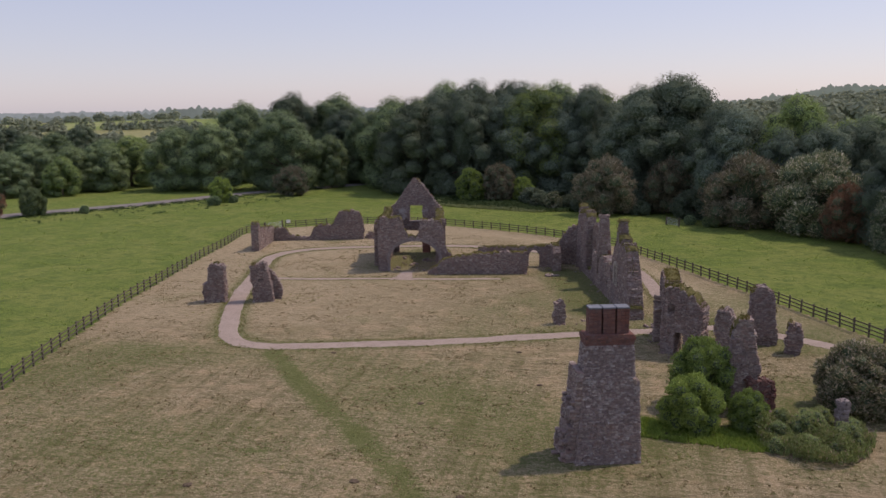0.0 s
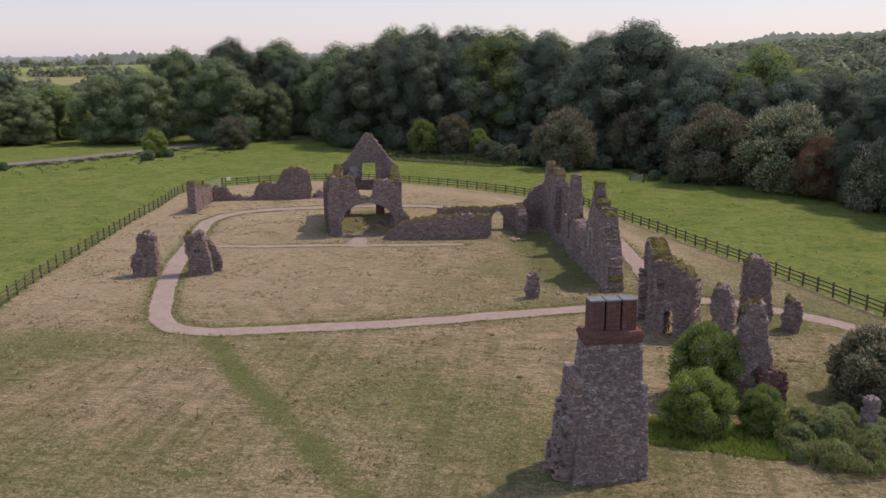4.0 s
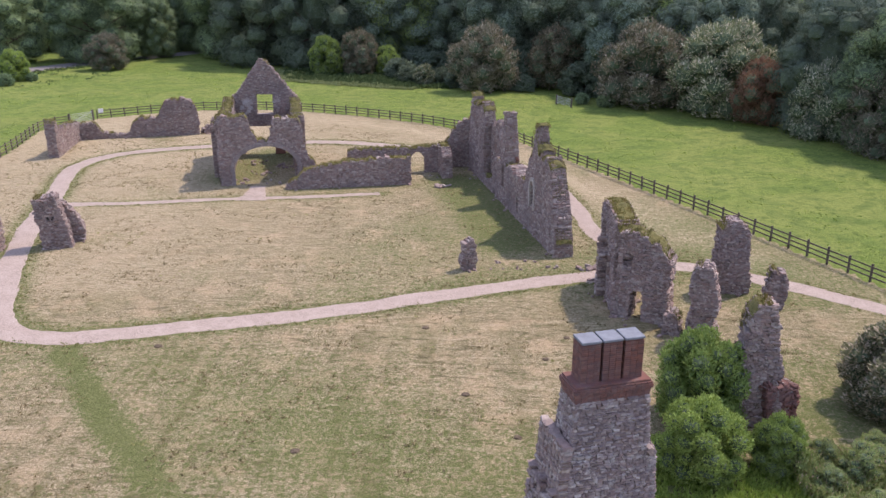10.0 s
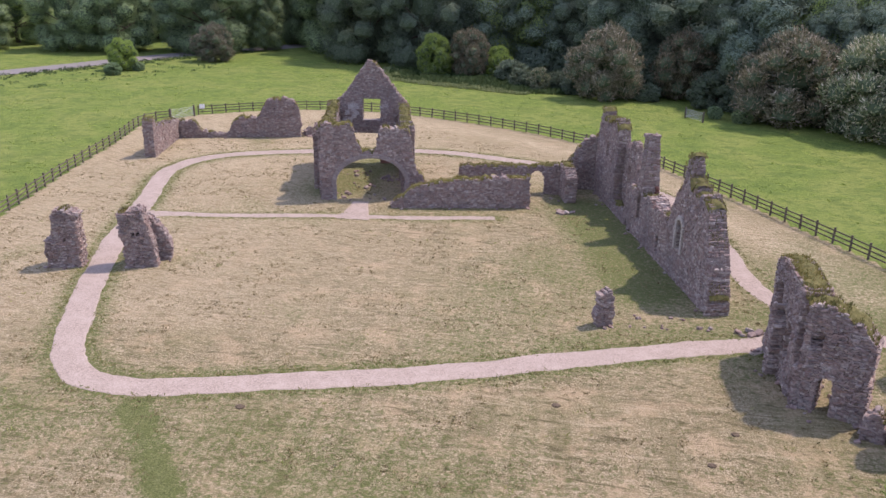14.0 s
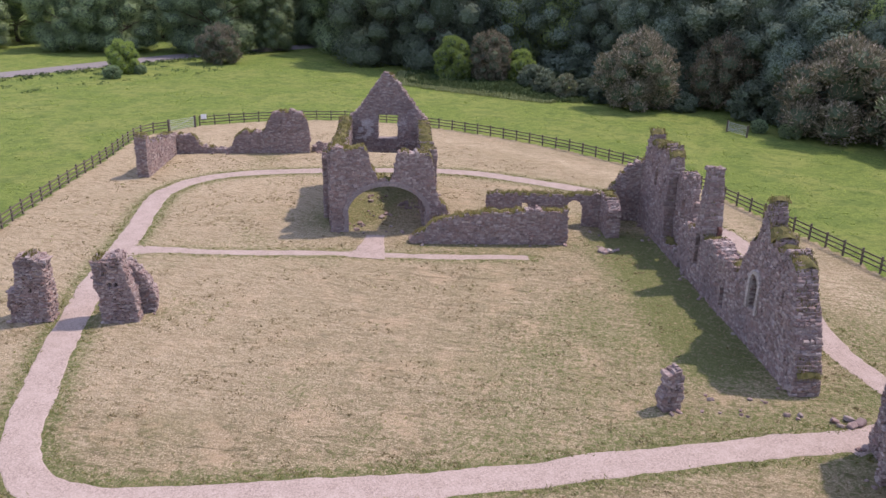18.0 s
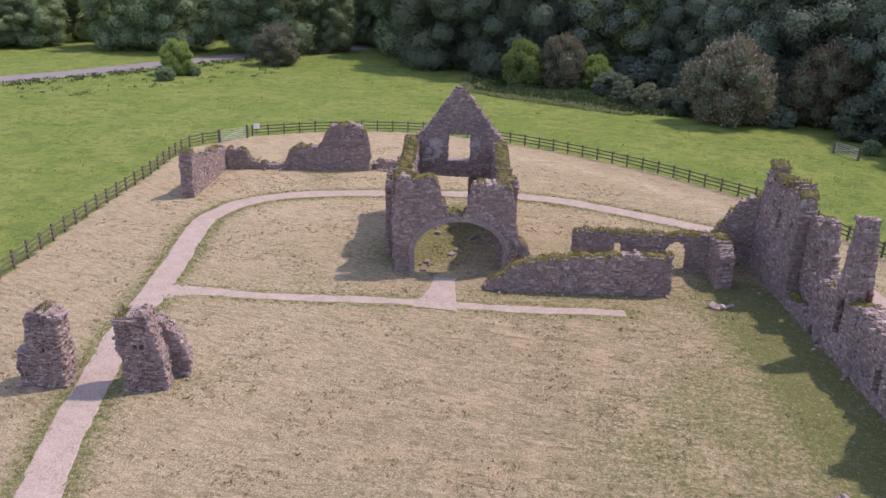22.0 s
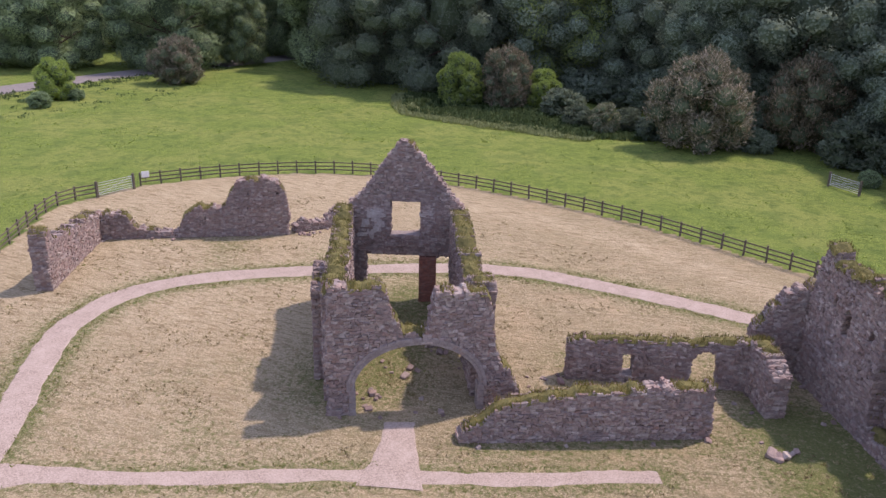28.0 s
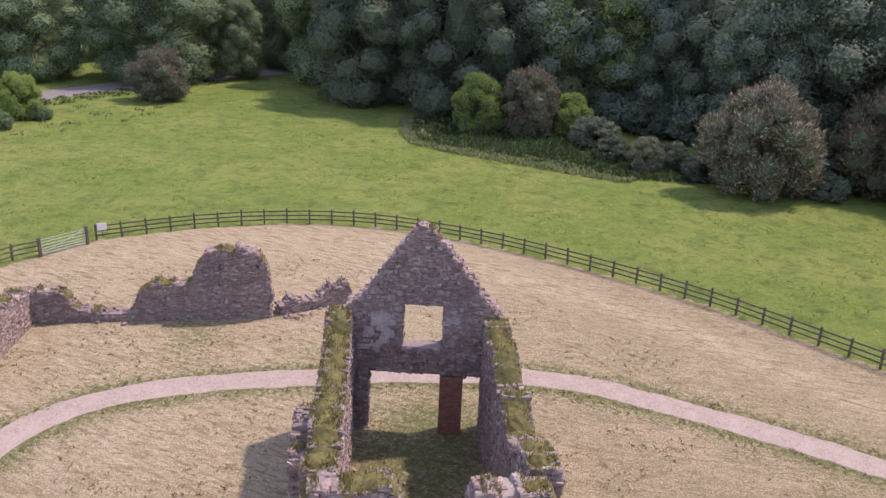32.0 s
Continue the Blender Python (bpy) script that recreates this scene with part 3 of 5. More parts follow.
def rail_fence(line, label, spacing=1.75, gate_gap=None):
    """Post and rail: every post and rail is a part."""
    p = smooth_line(line, 0.25)
    d = np.concatenate([[0], np.cumsum(np.linalg.norm(np.diff(p, axis=0), axis=1))])
    n = round(d[-1] / spacing)
    spots = np.stack([np.interp(np.linspace(0, d[-1], n + 1), d, p[:, k]) for k in (0, 1)], -1)
    rng = random.Random(len(line))
    top = anchor("fence", Matrix.Translation((*spots[0], 0)), label, "fence", "field fence")
    o = Vector((*spots[0], 0))
    for i, s in enumerate(spots):
        ob = hang(new("post", POST), top)
        nxt = spots[min(i + 1, n)] - spots[max(i - 1, 0)]
        ob.location = Vector((*s, 0)) - o
        ob.rotation_euler = (rng.uniform(-0.03, 0.03), rng.uniform(-0.03, 0.03), math.atan2(nxt[1], nxt[0]))
        ob.scale = (1, 1, rng.uniform(0.96, 1.04))
    for a, b in zip(spots, spots[1:]):
        along = b - a
        for h in (0.38, 0.72, 1.06):
            ob = hang(new("rail", RAIL), top)
            ob.location = Vector((*a, h)) - o
            ob.rotation_euler = (0, rng.uniform(-0.008, 0.008), math.atan2(along[1], along[0]))
            ob.scale = (np.linalg.norm(along) + 0.04, 1, 1)
    return top


def bevelled_box(name, x0, x1, y0, y1, z0, z1, material, bevel=0.012):
    bm = bmesh.new()
    bmesh.ops.create_cube(bm, size=1.0)
    for v in bm.verts:
        v.co = ((v.co.x + 0.5) * (x1 - x0) + x0, (v.co.y + 0.5) * (y1 - y0) + y0, (v.co.z + 0.5) * (z1 - z0) + z0)
    bmesh.ops.bevel(bm, geom=bm.edges[:], offset=bevel, segments=1, affect="EDGES")
    me = bpy.data.meshes.new(name)
    bm.to_mesh(me)
    bm.free()
    me.materials.append(material)
    return me


POST = bevelled_box("post", -0.065, 0.065, -0.065, 0.065, -0.3, 1.25, mat_wood)
RAIL = bevelled_box("rail", 0, 1, -0.10, -0.06, -0.05, 0.05, mat_wood, 0.006)
rail_fence(FENCE_LEFT + FENCE_BACK[:1], "weathered dark post and rail fence along the pasture")
rail_fence(FENCE_BACK[1:] , "weathered dark post and rail fence behind the ruins")
rail_fence([FENCE_BACK[-1]] + FENCE_RIGHT, "weathered dark post and rail fence below the wood")


# ---- ruins ----
def ruin(name, p0, p1, thick, profile, label, seed, openings=(), category="ruined wall", group="ruins", moss=0.6, singles=0, course=(0.085, 0.165), length=(0.10, 0.36),
         ragged=0.16, batter=0.0, loose=10, material=None, core=None, shift=0.0, base=None, rough=1.0, thin=0.0):
    """A rubble wall from p0 to p1 (outer face on the right-hand side of that line is its front). profile: (u, height) along its top.
    openings: (u0, u1, z0, z1, rise): holes with a rounded head of that rise. base: (u, height) of a broken underside."""
    rng = random.Random(seed)
    material, core = material or mat_stone, core or mat_core
    (x0, y0), (x1, y1) = p0, p1
    L = math.hypot(x1 - x0, y1 - y0)
    top = anchor(name, Matrix.Translation((x0, y0, 0)) @ Matrix.Rotation(math.atan2(y1 - y0, x1 - x0), 4, "Z"), label, category, group)
    us = np.arange(0.025, L, 0.05)
    hs = np.array([lerp_list(profile, u) for u in us])
    jag = np.interp(us, np.arange(0, L + 0.6, 0.3), [rng.uniform(-1.4, 1.2) * ragged for _ in np.arange(0, L + 0.6, 0.3)])
    hs = hs + jag * np.clip(hs, 0, 1)
    los = np.array([lerp_list(base, u) for u in us]) if base else np.full(us.shape, -1.0)
    face, inner, tops = Soup(), Soup(), Soup()
    wanted, front_spots = singles, []
    z, zmax = -0.12, float(hs.max())
    wander = [ragged * 0.5, ragged * 0.5]
    while z < zmax:
        h = rng.uniform(*course)
        zc = z + h / 2
        solid = (hs > zc) & (los < zc)
        wander = [min(max(w + rng.uniform(-0.5, 0.5) * ragged, 0), 1.6 * ragged) for w in wander]
        e0, e1 = wander[0] + rng.uniform(0, 0.5) * ragged, L - wander[1] - rng.uniform(0, 0.5) * ragged
        solid &= (us > e0) & (us < e1)
        for o0, o1, oz0, oz1, rise in openings:
            if oz0 <= zc <= oz1 + rise:
                if zc <= oz1 or rise <= 0:
                    a, b = o0, o1
                else:
                    half = (o1 - o0) / 2 * math.sqrt(max(0, 1 - ((zc - oz1) / rise) ** 2))
                    a, b = (o0 + o1) / 2 - half, (o0 + o1) / 2 + half
                solid &= ~((us > a) & (us < b))
        edges = np.flatnonzero(np.diff(np.concatenate([[0], solid.astype(int), [0]])))
        t = thick / 2 + batter * max(0, 1 - zc / max(zmax, 0.1)) - thin * max(0, zc - 3.8) / max(zmax - 3.8, 0.1)
        for s, e in zip(edges[::2], edges[1::2]):
            a, b = us[s] - 0.025, us[e - 1] + 0.025
            if b - a < 0.08:
                continue
            inner.box(a + 0.015, b - 0.015, -t + 0.05 + shift, t - 0.05 + shift, z - 0.004, z + h + 0.004)
            for side in (-1, 1):
                u = a
                while u < b - 0.04:
                    w = min(rng.uniform(*length), b - u)
                    if b - u - w < 0.12:
                        w = b - u
                    swell = 0.5 + 0.5 * noise.noise(Vector((u * 0.9 + seed, side * 3.0, zc * 0.9)))
                    d = 0.02 + 0.13 * rough * swell * rng.uniform(0.55, 1.3)
                    if rng.random() < 0.035:
                        u += w
                        continue
                    spot = (u + w / 2, side * (t - 0.05) + shift, zc)
                    if side < 0 and wanted > 0 and rng.random() < 0.5:
                        front_spots.append((spot, w, h, d))
                        wanted -= 1
                    else:
                        face.block((spot[0], spot[1], spot[2] + rng.uniform(-0.2, 0.2) * h + 0.13 * noise.noise(Vector((spot[0] * 0.8 + seed, zc * 0.4, side)))), (-side, 0, 0), (0, 0, 1), (0, side, 0), w * rng.uniform(0.85, 1.1), h * rng.uniform(0.75, 1.3), d, rng, 0.32)
                    u += w
            for end, sgn in ((a, -1), (b, 1)):
                n = max(1, round(2 * t / rng.uniform(0.2, 0.36)))
                for k in range(n):
                    face.block((end - sgn * 0.03, -t + 2 * t * (k + 0.5) / n + shift, zc), (0, sgn, 0), (0, 0, 1), (sgn, 0, 0), 2 * t / n * 0.98, h * rng.uniform(0.8, 1.2), rng.uniform(0.02, 0.12), rng, 0.32)
        z += h
    inner.put("wall_core", core, top, kind="stuff")
    face.put("stonework", material, top, kind="stuff")
    for spot, w, h, d in front_spots:
        stone(top, spot, (w, 2 * d + 0.04, h * 1.05), rng, 0.06)
    # broken stones and growth along the top
    t = thick / 2
    turf = Soup()
    cover = [rng.random() < moss for _ in range(int(L / 0.6) + 2)]
    for i in range(0, len(us), 5):
        if hs[i] < 0.25 or us[i] < ragged or us[i] > L - ragged:
            continue
        if hs[i] > 0.5 and cover[int(us[i] / 0.6)]:
            continue
        n = max(1, round(thick / 0.3))
        for k in range(n):
            w = rng.uniform(0.14, 0.32)
            tops.block((us[i], -t + thick * (k + 0.5) / n + shift, hs[i] - 0.05), (1, 0, 0), (0, 1, 0), (0, 0, 1), w, w * rng.uniform(0.7, 1.3), rng.uniform(0.05, 0.2), rng)
    tops.put("wall_head", material, top, kind="stuff")
    if moss > 0:
        rows = max(3, int(thick / 0.18))
        crest = np.max([np.roll(hs, k) for k in (-2, -1, 0, 1, 2)], axis=0)
        flat = np.convolve(np.pad(np.minimum(crest, hs + 0.3), 2, "edge"), np.ones(5) / 5, "valid")
        spots = {}
        grown = np.array([hs[i] > 0.5 and cover[int(us[i] / 0.6)] and 0.12 < us[i] < L - 0.25 for i in range(len(us))])
        bare_spots = us[~grown] if (~grown).any() else np.array([-9.0])
        away = np.array([np.abs(bare_spots - u).min() for u in us])
        fade = np.clip(np.minimum(away, np.minimum(us, L - us)) / 0.45, 0, 1)
        for i in range(0, len(us), 3):
            for k in range(rows + 1):
                side = 2 * k / rows - 1
                v = side * (t + 0.02 + 0.12 * noise.noise(Vector((us[i] * 1.3 + seed, side * 2.0, 5.0))))
                lift = (0.16 * noise.noise(Vector((us[i] * 1.7 + seed, v * 2.2, 0.0))) + 0.17) * (1 - abs(side) ** 3) * fade[i] - 0.05 - 0.10 * (1 - fade[i]) - 0.05 * abs(side)
                spots[i, k] = len(turf.v)
                turf.v.append((us[i] + rng.uniform(-0.03, 0.03), v + shift + rng.uniform(-0.03, 0.03), flat[i] + lift))
        for i in range(0, len(us) - 3, 3):
            if grown[i] and abs(flat[i + 3] - flat[i]) < 0.27:
                turf.f += [(spots[i, k], spots[i + 3, k], spots[i + 3, k + 1], spots[i, k + 1]) for k in range(rows)]
        turf.put("turf_cap", mat_turf, top, "olive turf grown over the wall top", "stuff")
        tuft = Soup()
        for i, u in enumerate(us):
            if hs[i] < 0.5 or not cover[int(u / 0.6)] or u < 0.1 or u > L - 0.1:
                continue
            for _ in range(max(3, int(thick * 16))):
                v = rng.uniform(-t, t)
                tuft.blade((u + rng.uniform(-0.03, 0.03), v + shift, hs[i] + rng.uniform(-0.06, 0.08)), rng.uniform(0.06, 0.24), rng.uniform(-0.12, 0.12), rng.uniform(0.010, 0.028), rng.uniform(0, 6.3))
        tuft.put("grass_cap", mat_moss, top, "dry green grass growing on the wall top", "stuff")
    for _ in range(loose):
        u, side = rng.uniform(0, L), rng.choice((-1, 1))
        r = rng.uniform(0.08, 0.22)
        stone(top, (u, side * (t + batter + abs(rng.gauss(0, 0.35)) + 0.05) + shift, r * 0.2), (r * 1.5, r * 1.1, r), rng)
    return top


# the gabled building
ruin("arched_wall", (-0.2, -1.2), (8.9, 1.3), 0.95, [(0, 6.0), (0.3, 6.4), (2.6, 6.4), (2.95, 6.1), (3.1, 5.2), (3.5, 4.6), (3.7, 4.05), (4.9, 4.0), (5.05, 5.0), (5.2, 5.9), (6.0, 6.15), (7.5, 6.1), (7.75, 5.4), (7.95, 3.6), (8.2, 2.5), (8.8, 1.7), (9.4, 0.5)],
     "rubble stone front wall with a wide round arch and broken top", 11, [(1.35, 7.35, -1, 1.3, 2.3)], moss=0.75, singles=260, loose=14)
ruin("gable_wall", (-2.2, 11.9), (4.75, 12.55), 0.8, [(0, 6.1), (0.5, 6.3), (1.5, 7.6), (2.6, 9.1), (3.1, 9.8), (3.5, 10.05), (3.9, 9.8), (4.5, 9.0), (5.6, 7.6), (6.5, 6.4), (7.05, 6.0)],
     "rubble stone gable wall with a square window opening", 12, [(2.58, 4.45, 4.3, 6.4, 0), (1.1, 6.25, -1, 2.95, 0)], moss=0.15, singles=260, ragged=0.09, loose=0)
ruin("side_wall", (0.15, -0.3), (-2.35, 11.7), 1.1, [(0, 6.2), (1.0, 6.0), (2.2, 5.3), (3.2, 5.9), (5.2, 5.7), (5.6, 5.0), (6.4, 5.4), (9.0, 5.6), (11.0, 5.9), (12, 6.0)],
     "rubble stone side wall with a grass-grown top", 13, [(4.6, 5.5, -1, 1.6, 0.3)], moss=1.0, loose=6)
ruin("side_wall", (4.5, 12.1), (7.0, 1.4), 1.05, [(0, 6.0), (1.5, 5.6), (2.6, 5.9), (4.0, 4.9), (5.2, 5.3), (6.8, 4.5), (8.2, 5.0), (9.4, 5.7), (11.2, 6.0)],
     "rubble stone side wall with a stepped broken top", 14, [(6.0, 7.0, -1, 1.7, 0.35)], moss=0.8, loose=6)
ruin("wall_buttress", (-1.15, 1.6), (-2.0, 5.4), 0.6, [(0, 4.9), (1.4, 5.2), (3.9, 5.0)], "narrow stone buttress against the side wall", 15, moss=0.3, loose=0, category="buttress")


def arch_ring():
    """Dressed stones round the wide arch, one part each."""
    rng = random.Random(3)
    ang = math.atan2(2.5, 9.1)
    top = anchor("arch_surround", Matrix.Translation((-0.2, -1.2, 0)) @ Matrix.Rotation(ang, 4, "Z"), "moulded stone surround of the wide round arch", "arch", "ruins")
    cx, half, spring, rise = 4.35, 3.0, 1.3, 2.3
    stones = [(side * (half + 0.0), z) for side in (-1, 1) for z in np.arange(0.15, spring, 0.34)]
    for sx, z in stones:
        ob = hang(new("arch_stone", bevelled_box("arch_stone", -0.16, 0.16, -0.10, 0.55, -0.165, 0.165, mat_ashlar, 0.02)), top)
        ob.location = (cx + sx + math.copysign(0.02, sx), -0.47, z)
    n = 25
    for i in range(n):
        a = math.pi * (i + 0.5) / n
        for grow, depth in ((0.0, 0.0), (0.19, -0.03)):
            ob = hang(new("arch_stone", VOUSSOIR), top)
            ob.location = (cx - (half + grow + 0.02) * math.cos(a), -0.50 + depth + rng.uniform(-0.015, 0.015), spring + (rise + grow + 0.02) * math.sin(a))
            ob.rotation_euler = (0, math.atan2(-math.cos(a) / half, math.sin(a) / rise), 0)


VOUSSOIR = bevelled_box("arch_stone", -0.19, 0.19, -0.05, 0.5, -0.09, 0.09, mat_ashlar, 0.02)
arch_ring()

post = anchor("brick_post", pose(2.75, 12.15, 0, 0, 0, 7), "square red brick prop under the gable wall", "brick pillar", "ruins")
rows = Soup()
prng = random.Random(8)
for r in range(39):
    z = r * 0.075
    rows.box(-0.57, 0.41, -0.27, 0.27, z, z + 0.075)
    for k in range(5):
        x = -0.61 + 0.212 * k + (0.11 if r % 2 else 0)
        w = min(0.215, 0.45 - x)
        for side in (-1, 1):
            rows.block((x + w / 2, side * 0.27, z + 0.037), (-side, 0, 0), (0, 0, 1), (0, side, 0), w - 0.012, 0.064, 0.02, prng, 0.04)
    for side in (-1, 1):
        for k in range(2):
            rows.block((-0.08 + side * 0.49, -0.14 + 0.28 * k, z + 0.037), (0, side, 0), (0, 0, 1), (side, 0, 0), 0.26, 0.064, 0.02, prng, 0.04)
rows.put("brickwork", stone_material("prop_brick", [(0.36, 0.14, 0.095), (0.44, 0.185, 0.13), (0.30, 0.115, 0.08), (0.46, 0.24, 0.18)], 0.12), post, kind="stuff")

rngp = random.Random(77)
for k in range(2):
    patch = Soup()
    for i in range(14):
        patch.block((rngp.uniform(0.95, 2.1) if k == 0 else rngp.uniform(4.55, 5.3), 0, rngp.uniform(4.1, 6.0)), (1, 0, 0), (0, 0, 1), (0, -1, 0), rngp.uniform(0.25, 0.7), rngp.uniform(0.2, 0.55), 0.03, rngp, 0.3)
    holder = anchor("plaster_patch", Matrix.Translation((-2.2, 11.9, 0)) @ Matrix.Rotation(math.atan2(0.8, 7.0), 4, "Z") @ Matrix.Translation((0, -0.47, 0)), "pale remains of wall plaster beside the window", "plaster", "ruins")
    patch.put("plaster", mat_plaster, holder, kind="stuff")

# the court walls
ruin("low_wall", (6.2, -2.4), (17.6, -0.08), 0.85, [(0, 0.25), (0.5, 0.7), (1.1, 1.0), (1.8, 1.6), (2.6, 1.95), (4.5, 2.3), (8, 2.5), (12, 2.6)], "long low rubble wall with a grass-grown top", 21, moss=0.95, singles=280, loose=10, ragged=0.1)
ruin("back_wall", (11.0, 4.2), (20.9, 4.5), 0.75, [(0, 2.0), (0.4, 2.25), (6.4, 2.4), (9.9, 2.75)], "rubble wall with a small window and an arched doorway", 22, [(2.85, 3.45, 0.45, 1.7, 0), (6.25, 7.65, -1, 1.4, 0.65)], moss=1.0, loose=4, ragged=0.08)
ruin("return_wall", (20.4, 4.4), (21.0, 1.5), 0.95, [(0, 2.75), (1.2, 2.9), (2.2, 2.7), (2.8, 2.2)], "short broken rubble wall end with grass on top", 23, moss=0.8, loose=3)
ruin("dark_wall", (20.5, 6.6), (23.4, 6.9), 0.9, [(0, 2.2), (0.5, 3.0), (1.0, 3.7), (1.6, 4.6), (2.9, 5.0)], "rubble wall with a sloping broken top", 24, moss=0.4, loose=2)

# the tall range
HIGH = [(0, 4.5), (0.3, 6.5), (0.6, 6.9), (0.75, 7.5), (1.5, 7.6), (1.7, 6.75), (3.5, 6.95), (5.2, 7.1), (6.0, 6.9), (6.25, 5.4), (6.4, 2.0), (6.7, 0.7), (9.8, 0.7), (10.0, 2.9), (10.3, 3.05), (12.2, 3.3), (12.4, 3.6), (12.5, 7.6), (13.2, 8.1), (13.45, 6.2), (13.6, 3.7), (14.0, 3.4),
        (19.0, 3.3), (19.6, 3.5), (20.0, 4.6), (20.4, 5.5), (20.95, 6.4), (21.1, 7.3), (21.3, 7.9), (21.55, 8.4), (21.8, 8.0), (22.0, 7.0), (22.6, 6.6), (24.0, 6.4), (25.2, 6.2), (25.7, 5.4), (26.3, 4.0), (26.9, 2.4), (27.6, 1.0)]
ruin("tall_wall", (23.6, 6.7), (29.65, -20.25), 1.15, HIGH, "tall broken rubble wall with window openings and grassy ledges", 31,
     [(3.2, 3.8, 3.8, 4.9, 0.25), (2.2, 2.5, 4.9, 5.4, 0), (5.3, 5.65, 4.6, 5.1, 0), (10.15, 10.85, -1, 0.2, 0.35), (12.75, 13.5, 1.3, 3.5, 0), (17.5, 18.25, 0.5, 1.5, 0.3), (21.25, 22.25, 2.1, 3.4, 0.55), (24.6, 24.9, 3.6, 4.5, 0), (15.4, 15.7, 1.9, 2.2, 0)],
     moss=0.75, singles=250, batter=0.12, loose=26, ragged=0.27, thin=0.22)
ruin("inner_pier", (24.92, 0.85), (26.34, -5.5), 0.5, [(0, 5.3), (0.8, 5.7), (1.5, 5.4), (2.2, 6.1), (2.9, 6.2), (3.2, 5.2), (3.7, 3.9), (4.2, 3.3), (6.5, 3.4)], "thin broken rubble wall standing behind a deep recess", 32, [(1.6, 2.3, 2.7, 4.0, 0.2)], category="ruined wall", moss=0.3, loose=0, rough=1.3, shift=0.32)
# added panels block the see-through openings; their dark brick stands for shade
for a, b, prof, low, sd, lab in (((28.25, -13.98), (28.5, -15.1), [(0, 4.0), (1.3, 4.0)], 1.9, 81, "added dark red panel standing for shade in the window opening"), ((26.39, -5.69), (26.62, -6.72), [(0, 4.0), (1.5, 4.0)], 1.2, 82, "added dark red panel standing for shade in the doorway opening")):
    ruin("recess_infill", a, b, 0.2, prof, lab, sd, category="brick infill", moss=0, loose=0, ragged=0.01, material=mat_brick, core=mat_brick, shift=0.42, base=[(0, low), (2, low)])
PALE_BLOCK = bevelled_box("arch_stone", -0.18, 0.18, -0.06, 0.5, -0.12, 0.12, mat_pale, 0.02)
surround = anchor("window_surround", Matrix.Translation((23.6, 6.7, 0)) @ Matrix.Rotation(math.atan2(-26.95, 6.05), 4, "Z"), "pale dressed stone surround of the arched window", "window surround", "ruins")
for side in (-1, 1):
    for i in range(6):
        ob = hang(new("arch_stone", PALE_BLOCK), surround)
        ob.location, ob.rotation_euler, ob.scale = (21.75 + side * 0.60, -0.73, 2.15 + i * 0.25), (0, 0, 0), (0.7, 1, 1.05)
for i in range(9):
    a = math.pi * (i + 0.5) / 9
    ob = hang(new("arch_stone", PALE_BLOCK), surround)
    ob.location, ob.rotation_euler, ob.scale = (21.75 - 0.62 * math.cos(a), -0.73, 3.5 + 0.74 * math.sin(a)), (0, -(a - math.pi / 2), 0), (0.75, 1, 1)

# piers along the path
ruin("stone_pier", (-13.1, -19.85), (-10.7, -19.3), 1.05, [(0, 1.5), (0.12, 1.95), (0.62, 2.05), (0.74, 3.3), (0.9, 3.75), (1.6, 3.9), (2.2, 3.7), (2.45, 3.3)], "broken rubble pier beside the path", 41, [(1.3, 1.5, 1.75, 2.0, 0)], category="ruined pier", moss=0.3, ragged=0.13, batter=0.05, loose=4, rough=1.7, course=(0.06, 0.125), length=(0.08, 0.30))
ruin("stone_pier", (-8.3, -18.9), (-6.1, -18.2), 1.25, [(0, 3.7), (0.2, 3.9), (1.5, 3.9), (1.65, 3.1), (1.85, 2.2), (2.3, 1.1)], "broken rubble pier with two small putlog holes", 42, [(0.75, 0.98, 2.15, 2.4, 0), (1.1, 1.3, 2.15, 2.4, 0)], category="ruined pier", moss=0.3, ragged=0.16, batter=0.04, loose=4, rough=1.7, course=(0.06, 0.125), length=(0.08, 0.30))
ruin("stone_pier", (-7.3, -17.5), (-5.8, -16.9), 1.0, [(0, 3.0), (0.5, 3.0), (1.0, 2.3), (1.4, 1.4), (1.8, 0.6)], "small leaning lump of rubble masonry", 43, category="ruined pier", moss=0.2, loose=3, rough=1.45, course=(0.06, 0.125), length=(0.08, 0.30))
ruin("corner_wall", (-20.75, 9.0), (-22.6, 18.6), 1.0, [(0, 3.4), (0.3, 3.8), (0.9, 3.9), (1.3, 3.2), (3.0, 2.7), (6.0, 2.4), (9.9, 2.05)], "rubble wall falling away behind a tall end", 44, moss=0.5, loose=4)
ruin("far_wall", (-22.6, 18.5), (-9.2, 22.3), 0.9, [(0, 2.0), (1.6, 2.05), (2.3, 1.9), (2.7, 0.9), (3.6, 0.65), (4.6, 0.4), (5.9, 0.45), (6.4, 1.6), (6.7, 2.1), (8.0, 2.3), (9.3, 2.2), (9.7, 3.2), (10.3, 4.0), (11.5, 4.3), (13.2, 4.15), (13.6, 3.2), (13.95, 1.2)],
     "long rubble wall with a deep broken gap", 45, [(7.7, 7.9, 1.3, 1.5, 0), (10.9, 11.1, 3.2, 3.4, 0), (13.0, 13.2, 3.2, 3.4, 0), (10.8, 11.0, 2.1, 2.3, 0)], moss=0.7, loose=8, singles=80)
ruin("rubble_wall", (-9.1, 22.5), (-5.4, 25.4), 0.9, [(0, 0.5), (0.8, 0.8), (2.2, 0.5), (2.8, 1.1), (4.4, 1.2), (4.9, 0.4)], "collapsed rubble wall of loose stones", 46, moss=0.3, loose=22, ragged=0.25)
